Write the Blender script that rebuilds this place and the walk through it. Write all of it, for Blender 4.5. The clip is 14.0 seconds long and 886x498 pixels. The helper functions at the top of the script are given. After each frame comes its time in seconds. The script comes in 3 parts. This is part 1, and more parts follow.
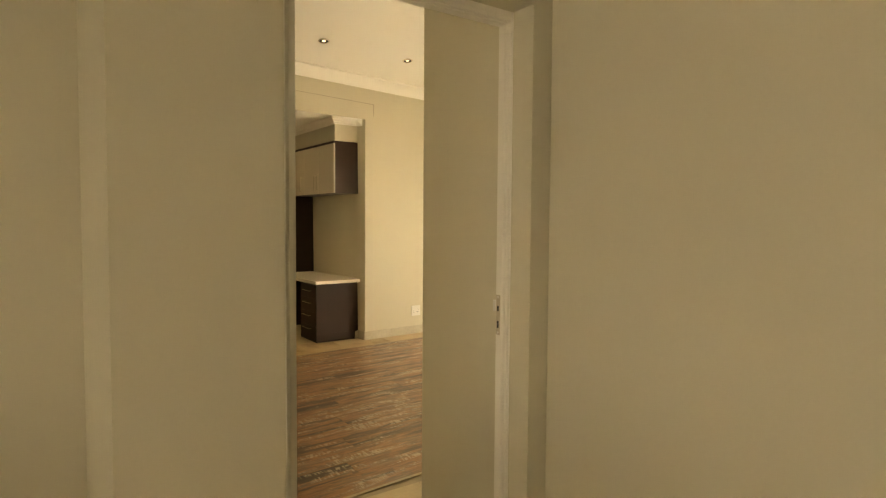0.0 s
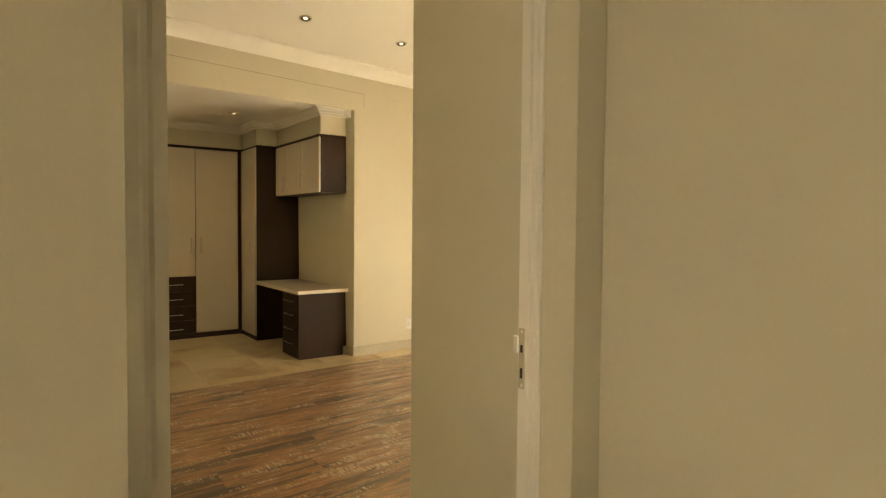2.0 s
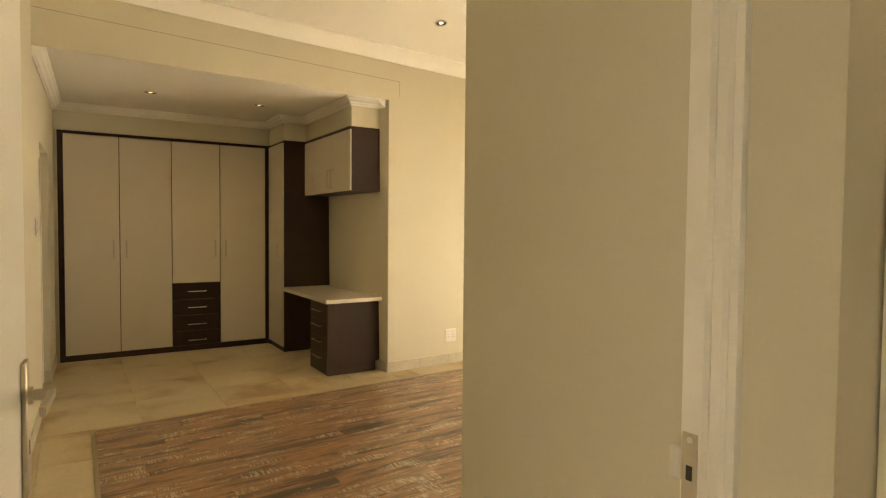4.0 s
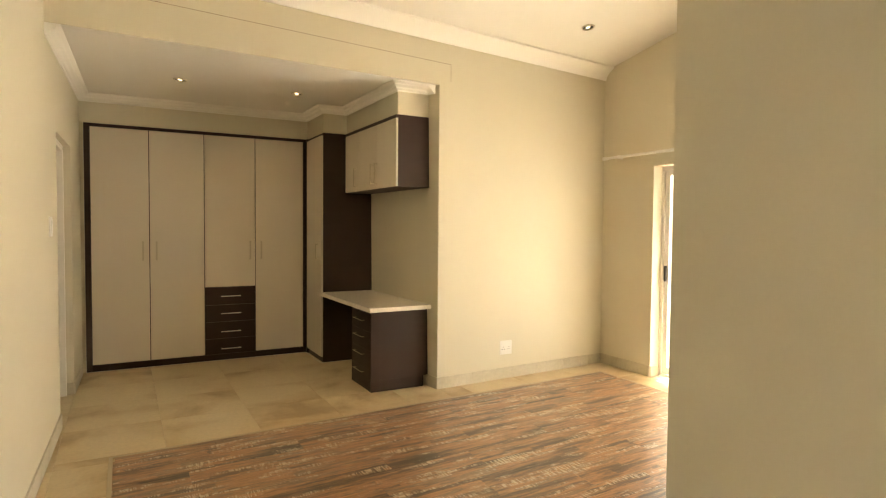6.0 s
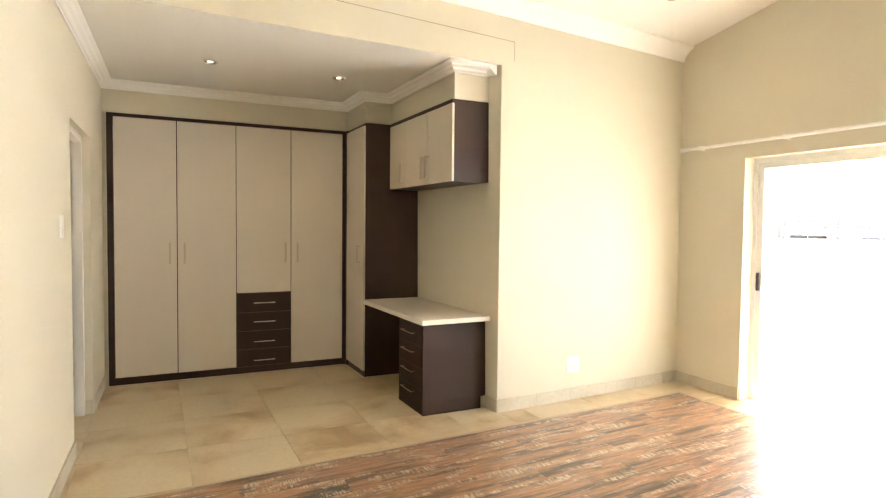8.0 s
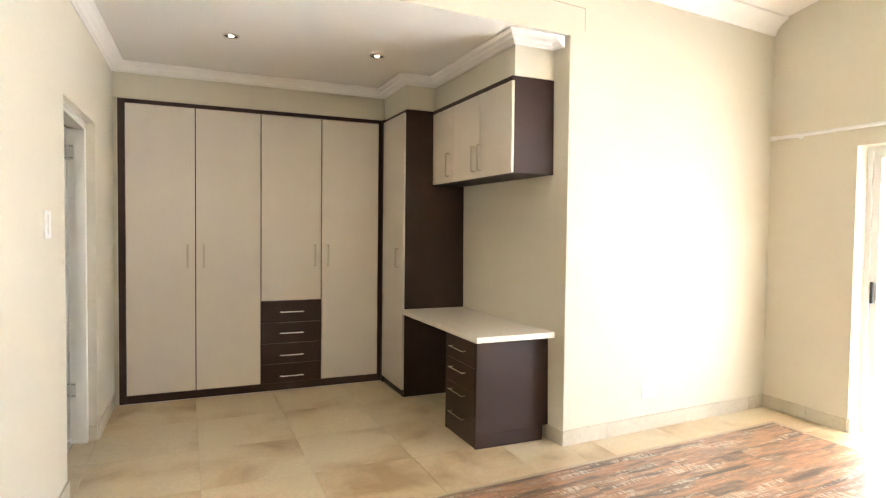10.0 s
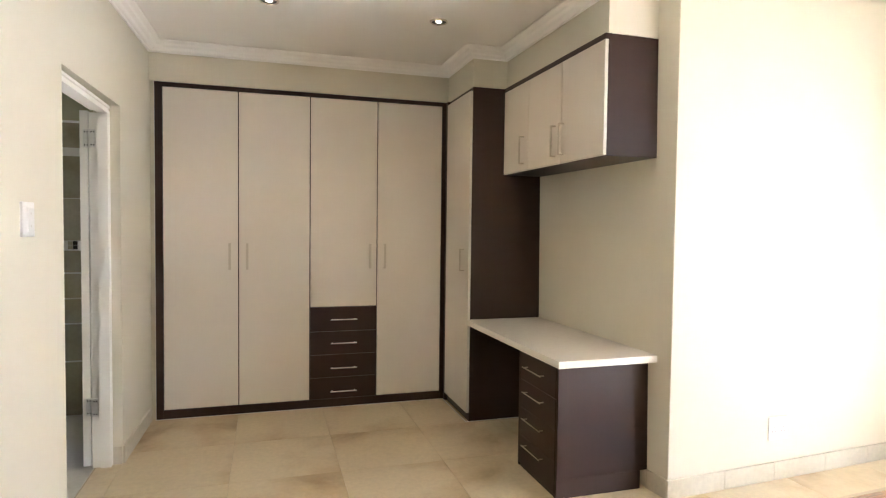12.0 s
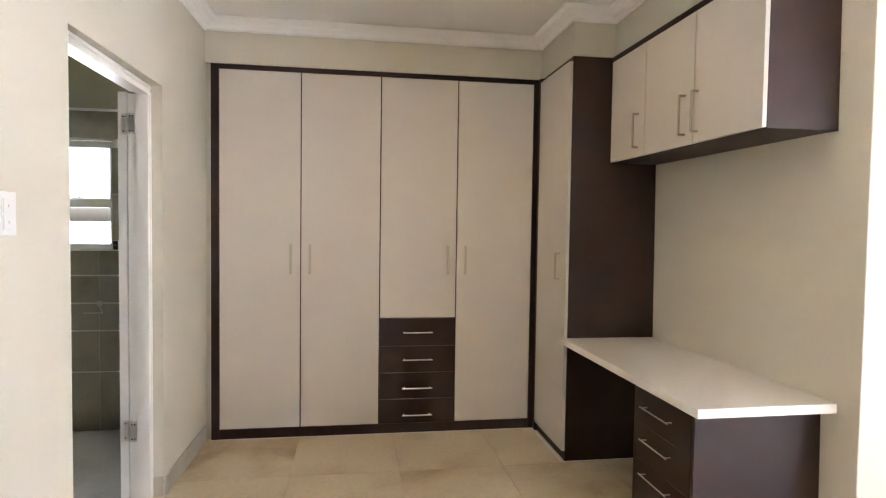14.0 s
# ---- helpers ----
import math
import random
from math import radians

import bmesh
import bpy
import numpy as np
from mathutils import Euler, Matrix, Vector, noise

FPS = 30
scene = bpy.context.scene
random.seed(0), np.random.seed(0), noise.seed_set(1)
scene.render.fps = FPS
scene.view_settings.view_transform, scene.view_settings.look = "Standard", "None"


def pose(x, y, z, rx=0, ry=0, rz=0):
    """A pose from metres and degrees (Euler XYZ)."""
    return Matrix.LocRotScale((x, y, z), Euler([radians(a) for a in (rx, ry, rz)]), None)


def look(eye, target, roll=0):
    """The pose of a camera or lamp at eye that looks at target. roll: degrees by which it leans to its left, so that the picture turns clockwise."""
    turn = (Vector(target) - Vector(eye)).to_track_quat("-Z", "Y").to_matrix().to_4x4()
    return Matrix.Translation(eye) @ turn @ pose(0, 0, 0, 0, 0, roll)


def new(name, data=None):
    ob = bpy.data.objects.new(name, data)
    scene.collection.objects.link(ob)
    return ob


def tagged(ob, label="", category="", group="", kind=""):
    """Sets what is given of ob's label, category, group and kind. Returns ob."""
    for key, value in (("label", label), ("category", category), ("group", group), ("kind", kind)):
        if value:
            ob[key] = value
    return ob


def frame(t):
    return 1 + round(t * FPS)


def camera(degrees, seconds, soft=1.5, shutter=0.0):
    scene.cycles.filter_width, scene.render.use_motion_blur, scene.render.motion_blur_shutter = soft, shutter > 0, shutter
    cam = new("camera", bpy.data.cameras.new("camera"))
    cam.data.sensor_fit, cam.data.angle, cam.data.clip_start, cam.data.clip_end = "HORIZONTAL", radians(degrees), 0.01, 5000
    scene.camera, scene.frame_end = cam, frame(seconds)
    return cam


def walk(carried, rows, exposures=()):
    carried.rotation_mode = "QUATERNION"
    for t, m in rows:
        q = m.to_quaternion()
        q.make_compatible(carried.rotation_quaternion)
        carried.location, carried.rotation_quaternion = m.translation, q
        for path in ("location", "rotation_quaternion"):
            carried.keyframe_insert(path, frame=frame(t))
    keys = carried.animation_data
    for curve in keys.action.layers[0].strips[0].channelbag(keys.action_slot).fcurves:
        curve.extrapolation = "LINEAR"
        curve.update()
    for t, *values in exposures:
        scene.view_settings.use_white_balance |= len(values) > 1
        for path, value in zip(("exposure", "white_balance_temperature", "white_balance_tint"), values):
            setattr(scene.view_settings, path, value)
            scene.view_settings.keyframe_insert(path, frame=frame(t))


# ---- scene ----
# camera and walk
cam = camera(73.9, 14.0, soft=1.2)
PATH = [
    (0, (0.534, 0.124, 1.445), (1.691, 1.753, 1.35), 0.4),
    (0.5, (0.641, 0.301, 1.439), (1.805, 1.925, 1.349), 0.5),
    (1, (0.756, 0.459, 1.43), (1.926, 2.078, 1.347), 0.7),
    (1.5, (0.855, 0.588, 1.423), (2.025, 2.208, 1.343), 0.5),
    (2, (0.962, 0.712, 1.421), (2.123, 2.339, 1.343), 0.5),
    (4.5, (1.332, 1.436, 1.433), (2.358, 3.151, 1.352), 0.5),
    (5, (1.357, 1.578, 1.436), (2.356, 3.308, 1.35), 0.5),
    (5.5, (1.392, 1.74, 1.432), (2.37, 3.482, 1.352), 0.5),
    (6, (1.452, 1.905, 1.428), (2.407, 3.661, 1.351), 0.5),
    (6.5, (1.478, 2.08, 1.438), (2.419, 3.843, 1.355), 0.5),
    (7, (1.513, 2.242, 1.433), (2.428, 4.019, 1.354), 0.6),
    (7.5, (1.522, 2.396, 1.421), (2.412, 4.186, 1.343), 0.6),
    (8, (1.516, 2.582, 1.429), (2.391, 4.379, 1.351), 0.6),
    (10.5, (1.674, 3.416, 1.409), (2.435, 5.265, 1.337), 0.7),
    (11, (1.74, 3.571, 1.412), (2.45, 5.439, 1.337), 0.7),
    (11.5, (1.807, 3.74, 1.413), (2.453, 5.631, 1.333), 0.7),
    (12, (1.87, 3.896, 1.4), (2.448, 5.809, 1.321), 0.7),
    (12.5, (1.918, 4.066, 1.391), (2.425, 5.999, 1.315), 0.7),
    (13, (1.934, 4.225, 1.402), (2.386, 6.172, 1.323), 0.8),
    (13.5, (1.961, 4.386, 1.393), (2.35, 6.346, 1.315), 0.9),
    (14, (2.017, 4.541, 1.39), (2.319, 6.516, 1.309), 0.8),
]
EXPOSURES = [
    (0.0, 3.0, 12200, 6.5), (2.0, 3.08, 12200, 7), (4.5, 3.22, 11500, 8), (5.5, 3.42, 10700, 8.5), (6.5, 3.69, 8500, 9), (8.0, 4.16, 7100, 9.5),
    (10.5, 4.38, 6250, 11), (12.0, 4.36, 6150, 12), (13.0, 4.34, 6050, 13), (14.0, 4.37, 5850, 14.5),
]
walk(cam, [(t, look(eye, target, roll)) for t, eye, target, roll in PATH], EXPOSURES)

# world and sun
world = bpy.data.worlds.new("world")
scene.world = world
world.use_nodes = True
sky = world.node_tree.nodes.new("ShaderNodeTexSky")
sky.sky_type, sky.sun_disc = "NISHITA", False
sky.sun_elevation, sky.sun_rotation = radians(81), radians(75)
sky.dust_density, sky.ozone_density = 7.0, 0.3
back = world.node_tree.nodes["Background"]
back.inputs["Strength"].default_value = 0.15
world.node_tree.links.new(sky.outputs[0], back.inputs["Color"])
sun = new("sun", bpy.data.lights.new("sun", "SUN"))
sun.data.energy, sun.data.angle, sun.data.color = 3.2, radians(0.6), (1.0, 0.98, 0.955)
sun.matrix_world = look((1.5, 0.4, 10), (0, 0, 0))

# ---- materials ----
def material(name, color, rough=0.6, metal=0.0, spots=0.06, scale=3.0, fine=90.0, bump=0.05, dist=0.002, rough_var=0.08, vary=0.0):
    """Base colour with a wide and a fine variation, matching roughness and relief."""
    m = bpy.data.materials.new(name)
    m.use_nodes = True
    n, l = m.node_tree.nodes, m.node_tree.links
    b = n["Principled BSDF"]
    geo = n.new("ShaderNodeNewGeometry")
    wide, grain = n.new("ShaderNodeTexNoise"), n.new("ShaderNodeTexNoise")
    wide.inputs["Scale"].default_value, wide.inputs["Detail"].default_value = scale, 5
    grain.inputs["Scale"].default_value, grain.inputs["Detail"].default_value = fine, 3
    for t in (wide, grain):
        l.new(geo.outputs["Position"], t.inputs["Vector"])
    mix = n.new("ShaderNodeMath")
    mix.operation = "MULTIPLY_ADD"
    l.new(wide.outputs["Fac"], mix.inputs[0])
    mix.inputs[1].default_value, mix.inputs[2].default_value = spots * 2, 1 - spots
    tone = n.new("ShaderNodeMath")
    tone.operation = "MULTIPLY_ADD"
    l.new(grain.outputs["Fac"], tone.inputs[0])
    tone.inputs[1].default_value = spots * 0.8
    l.new(mix.outputs[0], tone.inputs[2])
    out = tone.outputs[0]
    if vary:
        info = n.new("ShaderNodeObjectInfo")
        v = n.new("ShaderNodeMath")
        v.operation = "MULTIPLY_ADD"
        l.new(info.outputs["Random"], v.inputs[0])
        v.inputs[1].default_value, v.inputs[2].default_value = 2 * vary, 1 - vary
        k = n.new("ShaderNodeMath")
        k.operation = "MULTIPLY"
        l.new(v.outputs[0], k.inputs[0])
        l.new(out, k.inputs[1])
        out = k.outputs[0]
    c = n.new("ShaderNodeMix")
    c.data_type, c.blend_type = "RGBA", "MULTIPLY"
    c.inputs["Factor"].default_value = 1
    c.inputs["A"].default_value = (*color, 1)
    l.new(out, c.inputs["B"])
    l.new(c.outputs["Result"], b.inputs["Base Color"])
    r = n.new("ShaderNodeMath")
    r.operation = "MULTIPLY_ADD"
    l.new(wide.outputs["Fac"], r.inputs[0])
    r.inputs[1].default_value, r.inputs[2].default_value = rough_var, rough - rough_var / 2
    l.new(r.outputs[0], b.inputs["Roughness"])
    b.inputs["Metallic"].default_value = metal
    if bump:
        h = n.new("ShaderNodeBump")
        h.inputs["Strength"].default_value, h.inputs["Distance"].default_value = bump, dist
        l.new(grain.outputs["Fac"], h.inputs["Height"])
        l.new(h.outputs["Normal"], b.inputs["Normal"])
    return m


def ramp(n, stops):
    r = n.new("ShaderNodeValToRGB")
    e = r.color_ramp.elements
    while len(e) < len(stops):
        e.new(0.5)
    for el, (p, c) in zip(e, stops):
        el.position, el.color = p, (*c, 1)
    return r


def laminate_material():
    """Reclaimed-look boards: narrow strips of rust, brown and grey running along x, with pale scraped paint."""
    m = bpy.data.materials.new("laminate")
    m.use_nodes = True
    n, l = m.node_tree.nodes, m.node_tree.links
    b = n["Principled BSDF"]
    geo, info = n.new("ShaderNodeNewGeometry"), n.new("ShaderNodeObjectInfo")
    off = n.new("ShaderNodeMath")
    off.operation = "MULTIPLY"
    l.new(info.outputs["Random"], off.inputs[0])
    off.inputs[1].default_value = 37.0
    comb = n.new("ShaderNodeCombineXYZ")
    l.new(off.outputs[0], comb.inputs["X"])
    l.new(off.outputs[0], comb.inputs["Z"])
    sep = n.new("ShaderNodeSeparateXYZ")
    l.new(geo.outputs["Position"], sep.inputs[0])
    along = n.new("ShaderNodeMath")          # distance across the boards, which run askew to y
    along.operation = "MULTIPLY_ADD"
    l.new(sep.outputs["X"], along.inputs[0])
    along.inputs[1].default_value = -0.066
    l.new(sep.outputs["Y"], along.inputs[2])
    across = n.new("ShaderNodeCombineXYZ")
    l.new(sep.outputs["X"], across.inputs["X"])
    l.new(along.outputs[0], across.inputs["Y"])
    add = n.new("ShaderNodeVectorMath")
    l.new(across.outputs[0], add.inputs[0])
    l.new(comb.outputs[0], add.inputs[1])

    def field(sx, sy, detail, rough=0.6):
        mp = n.new("ShaderNodeMapping")
        mp.inputs["Scale"].default_value = (sx, sy, 1)
        l.new(add.outputs[0], mp.inputs["Vector"])
        t = n.new("ShaderNodeTexNoise")
        t.inputs["Scale"].default_value, t.inputs["Detail"].default_value, t.inputs["Roughness"].default_value = 1, detail, rough
        l.new(mp.outputs[0], t.inputs["Vector"])
        return t.outputs["Fac"]

    def math_node(op, a, c=None, d=None):
        q = n.new("ShaderNodeMath")
        q.operation = op
        for k, v in enumerate((a, c, d)):
            if v is not None:
                if isinstance(v, (int, float)):
                    q.inputs[k].default_value = v
                else:
                    l.new(v, q.inputs[k])
        return q.outputs[0]

    # strips of one tone, some 6 cm wide and half a metre long, with ragged ends
    wob = field(9.0, 30.0, 3)
    row = math_node("FLOOR", math_node("MULTIPLY_ADD", math_node("MULTIPLY_ADD", wob, 0.03, along.outputs[0]), 15.71, 0.25))
    r1 = n.new("ShaderNodeTexWhiteNoise")
    r1.noise_dimensions = "1D"
    l.new(math_node("ADD", row, off.outputs[0]), r1.inputs["W"])
    run = math_node("FLOOR", math_node("MULTIPLY_ADD", math_node("MULTIPLY_ADD", wob, 0.06, sep.outputs["X"]), 1.9, math_node("MULTIPLY", r1.outputs["Value"], 9.0)))
    cell = n.new("ShaderNodeCombineXYZ")
    l.new(row, cell.inputs[0])
    l.new(run, cell.inputs[1])
    r2 = n.new("ShaderNodeTexWhiteNoise")
    r2.noise_dimensions = "3D"
    l.new(cell.outputs[0], r2.inputs["Vector"])
    tone = math_node("ADD", math_node("MULTIPLY", r2.outputs["Value"], 0.09), math_node("ADD", math_node("MULTIPLY", field(0.9, 7.5, 6, 0.62), 0.58), math_node("MULTIPLY", field(3.2, 20.0, 6, 0.72), 0.36)))
    strips = ramp(n, [(0.40, (0.065, 0.046, 0.036)), (0.465, (0.150, 0.098, 0.068)), (0.51, (0.305, 0.163, 0.088)), (0.545, (0.42, 0.224, 0.120)), (0.58, (0.20, 0.140, 0.098)), (0.64, (0.38, 0.230, 0.138)), (0.72, (0.36, 0.29, 0.22))])
    l.new(tone, strips.inputs[0])
    grain = ramp(n, [(0.30, (0.76, 0.76, 0.76)), (0.70, (1.46, 1.45, 1.43))])
    l.new(field(6.0, 130.0, 5), grain.inputs[0])
    mul = n.new("ShaderNodeMix")
    mul.data_type, mul.blend_type = "RGBA", "MULTIPLY"
    mul.inputs["Factor"].default_value = 1
    l.new(strips.outputs[0], mul.inputs["A"])
    l.new(grain.outputs[0], mul.inputs["B"])
    # scraped pale paint: patches in the boards' run, cut across by saw marks
    patch = ramp(n, [(0.515, (0, 0, 0)), (0.60, (1, 1, 1))])
    l.new(field(2.4, 15.0, 5, 0.6), patch.inputs[0])
    saw = ramp(n, [(0.49, (0, 0, 0)), (0.55, (1, 1, 1))])
    l.new(field(120.0, 14.0, 3, 0.7), saw.inputs[0])
    pm = n.new("ShaderNodeMath")
    pm.operation = "MULTIPLY"
    l.new(patch.outputs[0], pm.inputs[0])
    l.new(saw.outputs[0], pm.inputs[1])
    pale = n.new("ShaderNodeMix")
    pale.data_type = "RGBA"
    pale.inputs["B"].default_value = (0.66, 0.58, 0.47, 1)
    k = n.new("ShaderNodeMath")
    k.operation = "MULTIPLY"
    k.inputs[1].default_value = 0.9
    l.new(pm.outputs[0], k.inputs[0])
    l.new(k.outputs[0], pale.inputs["Factor"])
    l.new(mul.outputs["Result"], pale.inputs["A"])
    l.new(pale.outputs["Result"], b.inputs["Base Color"])
    b.inputs["Roughness"].default_value = 0.31
    b.inputs["Specular IOR Level"].default_value = 0.6
    h = n.new("ShaderNodeBump")
    h.inputs["Strength"].default_value, h.inputs["Distance"].default_value = 0.12, 0.001
    l.new(grain.outputs[0], h.inputs["Height"])
    l.new(h.outputs["Normal"], b.inputs["Normal"])
    return m


def tile_material(name, a, c, d, rough):
    """Cloudy cement-look porcelain with rusty brown blotches that end at each tile's edge."""
    m = bpy.data.materials.new(name)
    m.use_nodes = True
    n, l = m.node_tree.nodes, m.node_tree.links
    b = n["Principled BSDF"]
    geo, info = n.new("ShaderNodeNewGeometry"), n.new("ShaderNodeObjectInfo")
    off = n.new("ShaderNodeMath")
    off.operation = "MULTIPLY"
    l.new(info.outputs["Random"], off.inputs[0])
    off.inputs[1].default_value = 53.0
    add = n.new("ShaderNodeVectorMath")
    l.new(geo.outputs["Position"], add.inputs[0])
    l.new(off.outputs[0], add.inputs[1])
    t, f = n.new("ShaderNodeTexNoise"), n.new("ShaderNodeTexNoise")
    t.inputs["Scale"].default_value, t.inputs["Detail"].default_value, t.inputs["Distortion"].default_value = 1.9, 7, 0.35
    f.inputs["Scale"].default_value, f.inputs["Detail"].default_value = 40, 4
    l.new(add.outputs[0], t.inputs["Vector"])
    l.new(add.outputs[0], f.inputs["Vector"])
    r = ramp(n, [(0.30, d), (0.42, c), (0.53, a), (0.75, [v * 1.05 for v in a])])
    l.new(t.outputs["Fac"], r.inputs[0])
    g = ramp(n, [(0.3, (0.94, 0.94, 0.94)), (0.7, (1.04, 1.04, 1.04))])
    l.new(f.outputs["Fac"], g.inputs[0])
    mul = n.new("ShaderNodeMix")
    mul.data_type, mul.blend_type = "RGBA", "MULTIPLY"
    mul.inputs["Factor"].default_value = 1
    l.new(r.outputs[0], mul.inputs["A"])
    l.new(g.outputs[0], mul.inputs["B"])
    l.new(mul.outputs["Result"], b.inputs["Base Color"])
    b.inputs["Roughness"].default_value = rough
    return m


def glass_material():
    m = bpy.data.materials.new("glass")
    m.use_nodes = True
    b = m.node_tree.nodes["Principled BSDF"]
    b.inputs["Base Color"].default_value = (0.96, 0.98, 0.97, 1)
    b.inputs["Roughness"].default_value = 0.0
    b.inputs["IOR"].default_value = 1.45
    b.inputs["Transmission Weight"].default_value = 1.0
    return m


def glow(name, color, strength):
    m = bpy.data.materials.new(name)
    m.use_nodes = True
    b = m.node_tree.nodes["Principled BSDF"]
    b.inputs["Emission Color"].default_value = (*color, 1)
    b.inputs["Emission Strength"].default_value = strength
    return m


WALL = material("wall_paint", (0.66, 0.61, 0.49), 0.7, spots=0.035, scale=1.3, fine=160, bump=0.12, dist=0.001)
WHITE = material("ceiling_paint", (0.85, 0.83, 0.785), 0.75, spots=0.02, scale=1.0, fine=140, bump=0.06)
GYPSUM = material("cornice_paint", (0.90, 0.88, 0.84), 0.6, spots=0.02, scale=2.0, fine=80, bump=0.03)
TRIM = material("trim_enamel", (0.84, 0.81, 0.75), 0.4, spots=0.03, scale=5.0, fine=60, bump=0.05)
CREAM = material("cream_laminate", (0.70, 0.635, 0.55), 0.40, spots=0.03, scale=1.6, fine=120, bump=0.02)
DARK = material("wenge_laminate", (0.034, 0.0155, 0.0115), 0.42, spots=0.18, scale=4.0, fine=60, bump=0.04)
DARK.node_tree.nodes["Principled BSDF"].inputs["Specular IOR Level"].default_value = 0.38
EDGE = material("edge_banding", (0.60, 0.565, 0.50), 0.4, spots=0.02)
STONE = material("quartz_top", (0.82, 0.77, 0.69), 0.2, spots=0.03, scale=30, fine=400, bump=0.0)
STEEL = material("brushed_steel", (0.72, 0.70, 0.67), 0.36, 1.0, spots=0.05, scale=20, fine=200)
NICKEL = material("satin_nickel", (0.56, 0.50, 0.41), 0.36, 1.0, spots=0.06, scale=14, fine=160)
PLASTIC = material("white_plastic", (0.80, 0.78, 0.74), 0.35, spots=0.015)
SLOT = material("dark_slot", (0.02, 0.02, 0.02), 0.6)
ALU = material("white_aluminium", (0.80, 0.79, 0.77), 0.35, spots=0.02, scale=4)
GROUT = material("grout", (0.50, 0.41, 0.29), 0.85, spots=0.1, scale=6)
TILE = tile_material("porcelain_tile", (0.67, 0.555, 0.37), (0.60, 0.46, 0.275), (0.42, 0.285, 0.145), 0.36)
SKIRT = tile_material("skirting_tile", (0.60, 0.545, 0.44), (0.565, 0.505, 0.395), (0.49, 0.425, 0.315), 0.4)
BATH_TILE = tile_material("bathroom_tile", (0.42, 0.38, 0.28), (0.37, 0.33, 0.235), (0.27, 0.235, 0.16), 0.3)
BATH_FLOOR = tile_material("bathroom_floor_tile", (0.62, 0.59, 0.53), (0.56, 0.53, 0.47), (0.44, 0.41, 0.35), 0.35)
BATH_PAINT = material("olive_paint", (0.44, 0.41, 0.26), 0.7, spots=0.04, scale=2)
LAMINATE = laminate_material()
GLASS = glass_material()
LAMP = glow("lamp_glow", (1.0, 0.86, 0.62), 0.6)
PAVING = material("paving", (0.50, 0.525, 0.54), 0.8, spots=0.1, scale=0.6, fine=30)
ROOF = material("roof_tile", (0.032, 0.031, 0.033), 0.8, spots=0.15, scale=1)
ROOF.node_tree.nodes["Principled BSDF"].inputs["Specular IOR Level"].default_value = 0.1
RENDER = material("house_render", (0.62, 0.60, 0.56), 0.8, spots=0.05, scale=0.4)
LAWN = material("lawn", (0.10, 0.14, 0.06), 0.9, spots=0.25, scale=0.3, fine=6)
# far window panes; also the painted shade under the balcony and in the garage
GLOOM = material("dark_pane_and_shade", (0.085, 0.082, 0.085), 0.5, spots=0.1)
GLOOM.node_tree.nodes["Principled BSDF"].inputs["Specular IOR Level"].default_value = 0.1
RIB = material("planter_rib", (0.24, 0.24, 0.235), 0.8, spots=0.1)
PROFILE = material("edge_profile", (0.52, 0.43, 0.30), 0.34, 0.35, spots=0.1)
SEALANT = material("ceiling_crack", (0.36, 0.28, 0.20), 0.8)


# ---- builders ----
def box(*boxes, bevel=0.0, segments=2):
    """One bmesh of axis-aligned boxes (x0, x1, y0, y1, z0, z1)."""
    bm = bmesh.new()
    for x0, x1, y0, y1, z0, z1 in boxes:
        bmesh.ops.create_cube(bm, size=1, matrix=Matrix.Translation(((x0 + x1) / 2, (y0 + y1) / 2, (z0 + z1) / 2)) @ Matrix.Diagonal((x1 - x0, y1 - y0, z1 - z0, 1)))
    if bevel:
        bmesh.ops.bevel(bm, geom=bm.edges[:], offset=bevel, segments=segments, profile=0.5, affect="EDGES")
    return bm


def rod(bm, a, b, r, n=12):
    a, b = Vector(a), Vector(b)
    m = Matrix.Translation((a + b) / 2) @ (b - a).to_track_quat("Z", "Y").to_matrix().to_4x4()
    bmesh.ops.create_cone(bm, cap_ends=True, segments=n, radius1=r, radius2=r, depth=(b - a).length, matrix=m)
    return bm


def prism(outline, a, b, m):
    """A closed outline (u, v) pushed from a to b; m places (u, v, along)."""
    bm = bmesh.new()
    rings = [[bm.verts.new(m(u, v, w)) for u, v in outline] for w in (a, b)]
    k = len(outline)
    for i in range(k):
        bm.faces.new((rings[0][i], rings[0][(i + 1) % k], rings[1][(i + 1) % k], rings[1][i]))
    bm.faces.new(rings[0][::-1])
    bm.faces.new(rings[1])
    bmesh.ops.recalc_face_normals(bm, faces=bm.faces[:])
    return bm


def sweep(profile, path, closed=False):
    """A profile (out, up) carried along a level path of (x, y, side x, side y, z): mitred at each corner."""
    bm = bmesh.new()
    rings = [[bm.verts.new((x + u * sx, y + u * sy, z + v)) for u, v in profile] for x, y, sx, sy, z in path]
    k = len(profile)
    for p, q in zip(rings, rings[1:]):
        for i in range(k):
            bm.faces.new((p[i], p[(i + 1) % k], q[(i + 1) % k], q[i]))
    bm.faces.new(rings[0])
    bm.faces.new(rings[-1][::-1])
    bmesh.ops.recalc_face_normals(bm, faces=bm.faces[:])
    return bm


def mesh(name, bm, mat, smooth=False):
    me = bpy.data.meshes.new(name)
    bm.to_mesh(me)
    bm.free()
    me.materials.append(mat)
    if smooth:
        me.shade_smooth()
        me.set_sharp_from_angle(angle=radians(40))
    return me


def part(name, bm, mat, parent=None, label="", smooth=False):
    ob = new(name, mesh(name, bm, mat, smooth))
    if parent:
        ob.parent = parent
        ob.matrix_parent_inverse = parent.matrix_world.inverted()
    return tagged(ob, label)


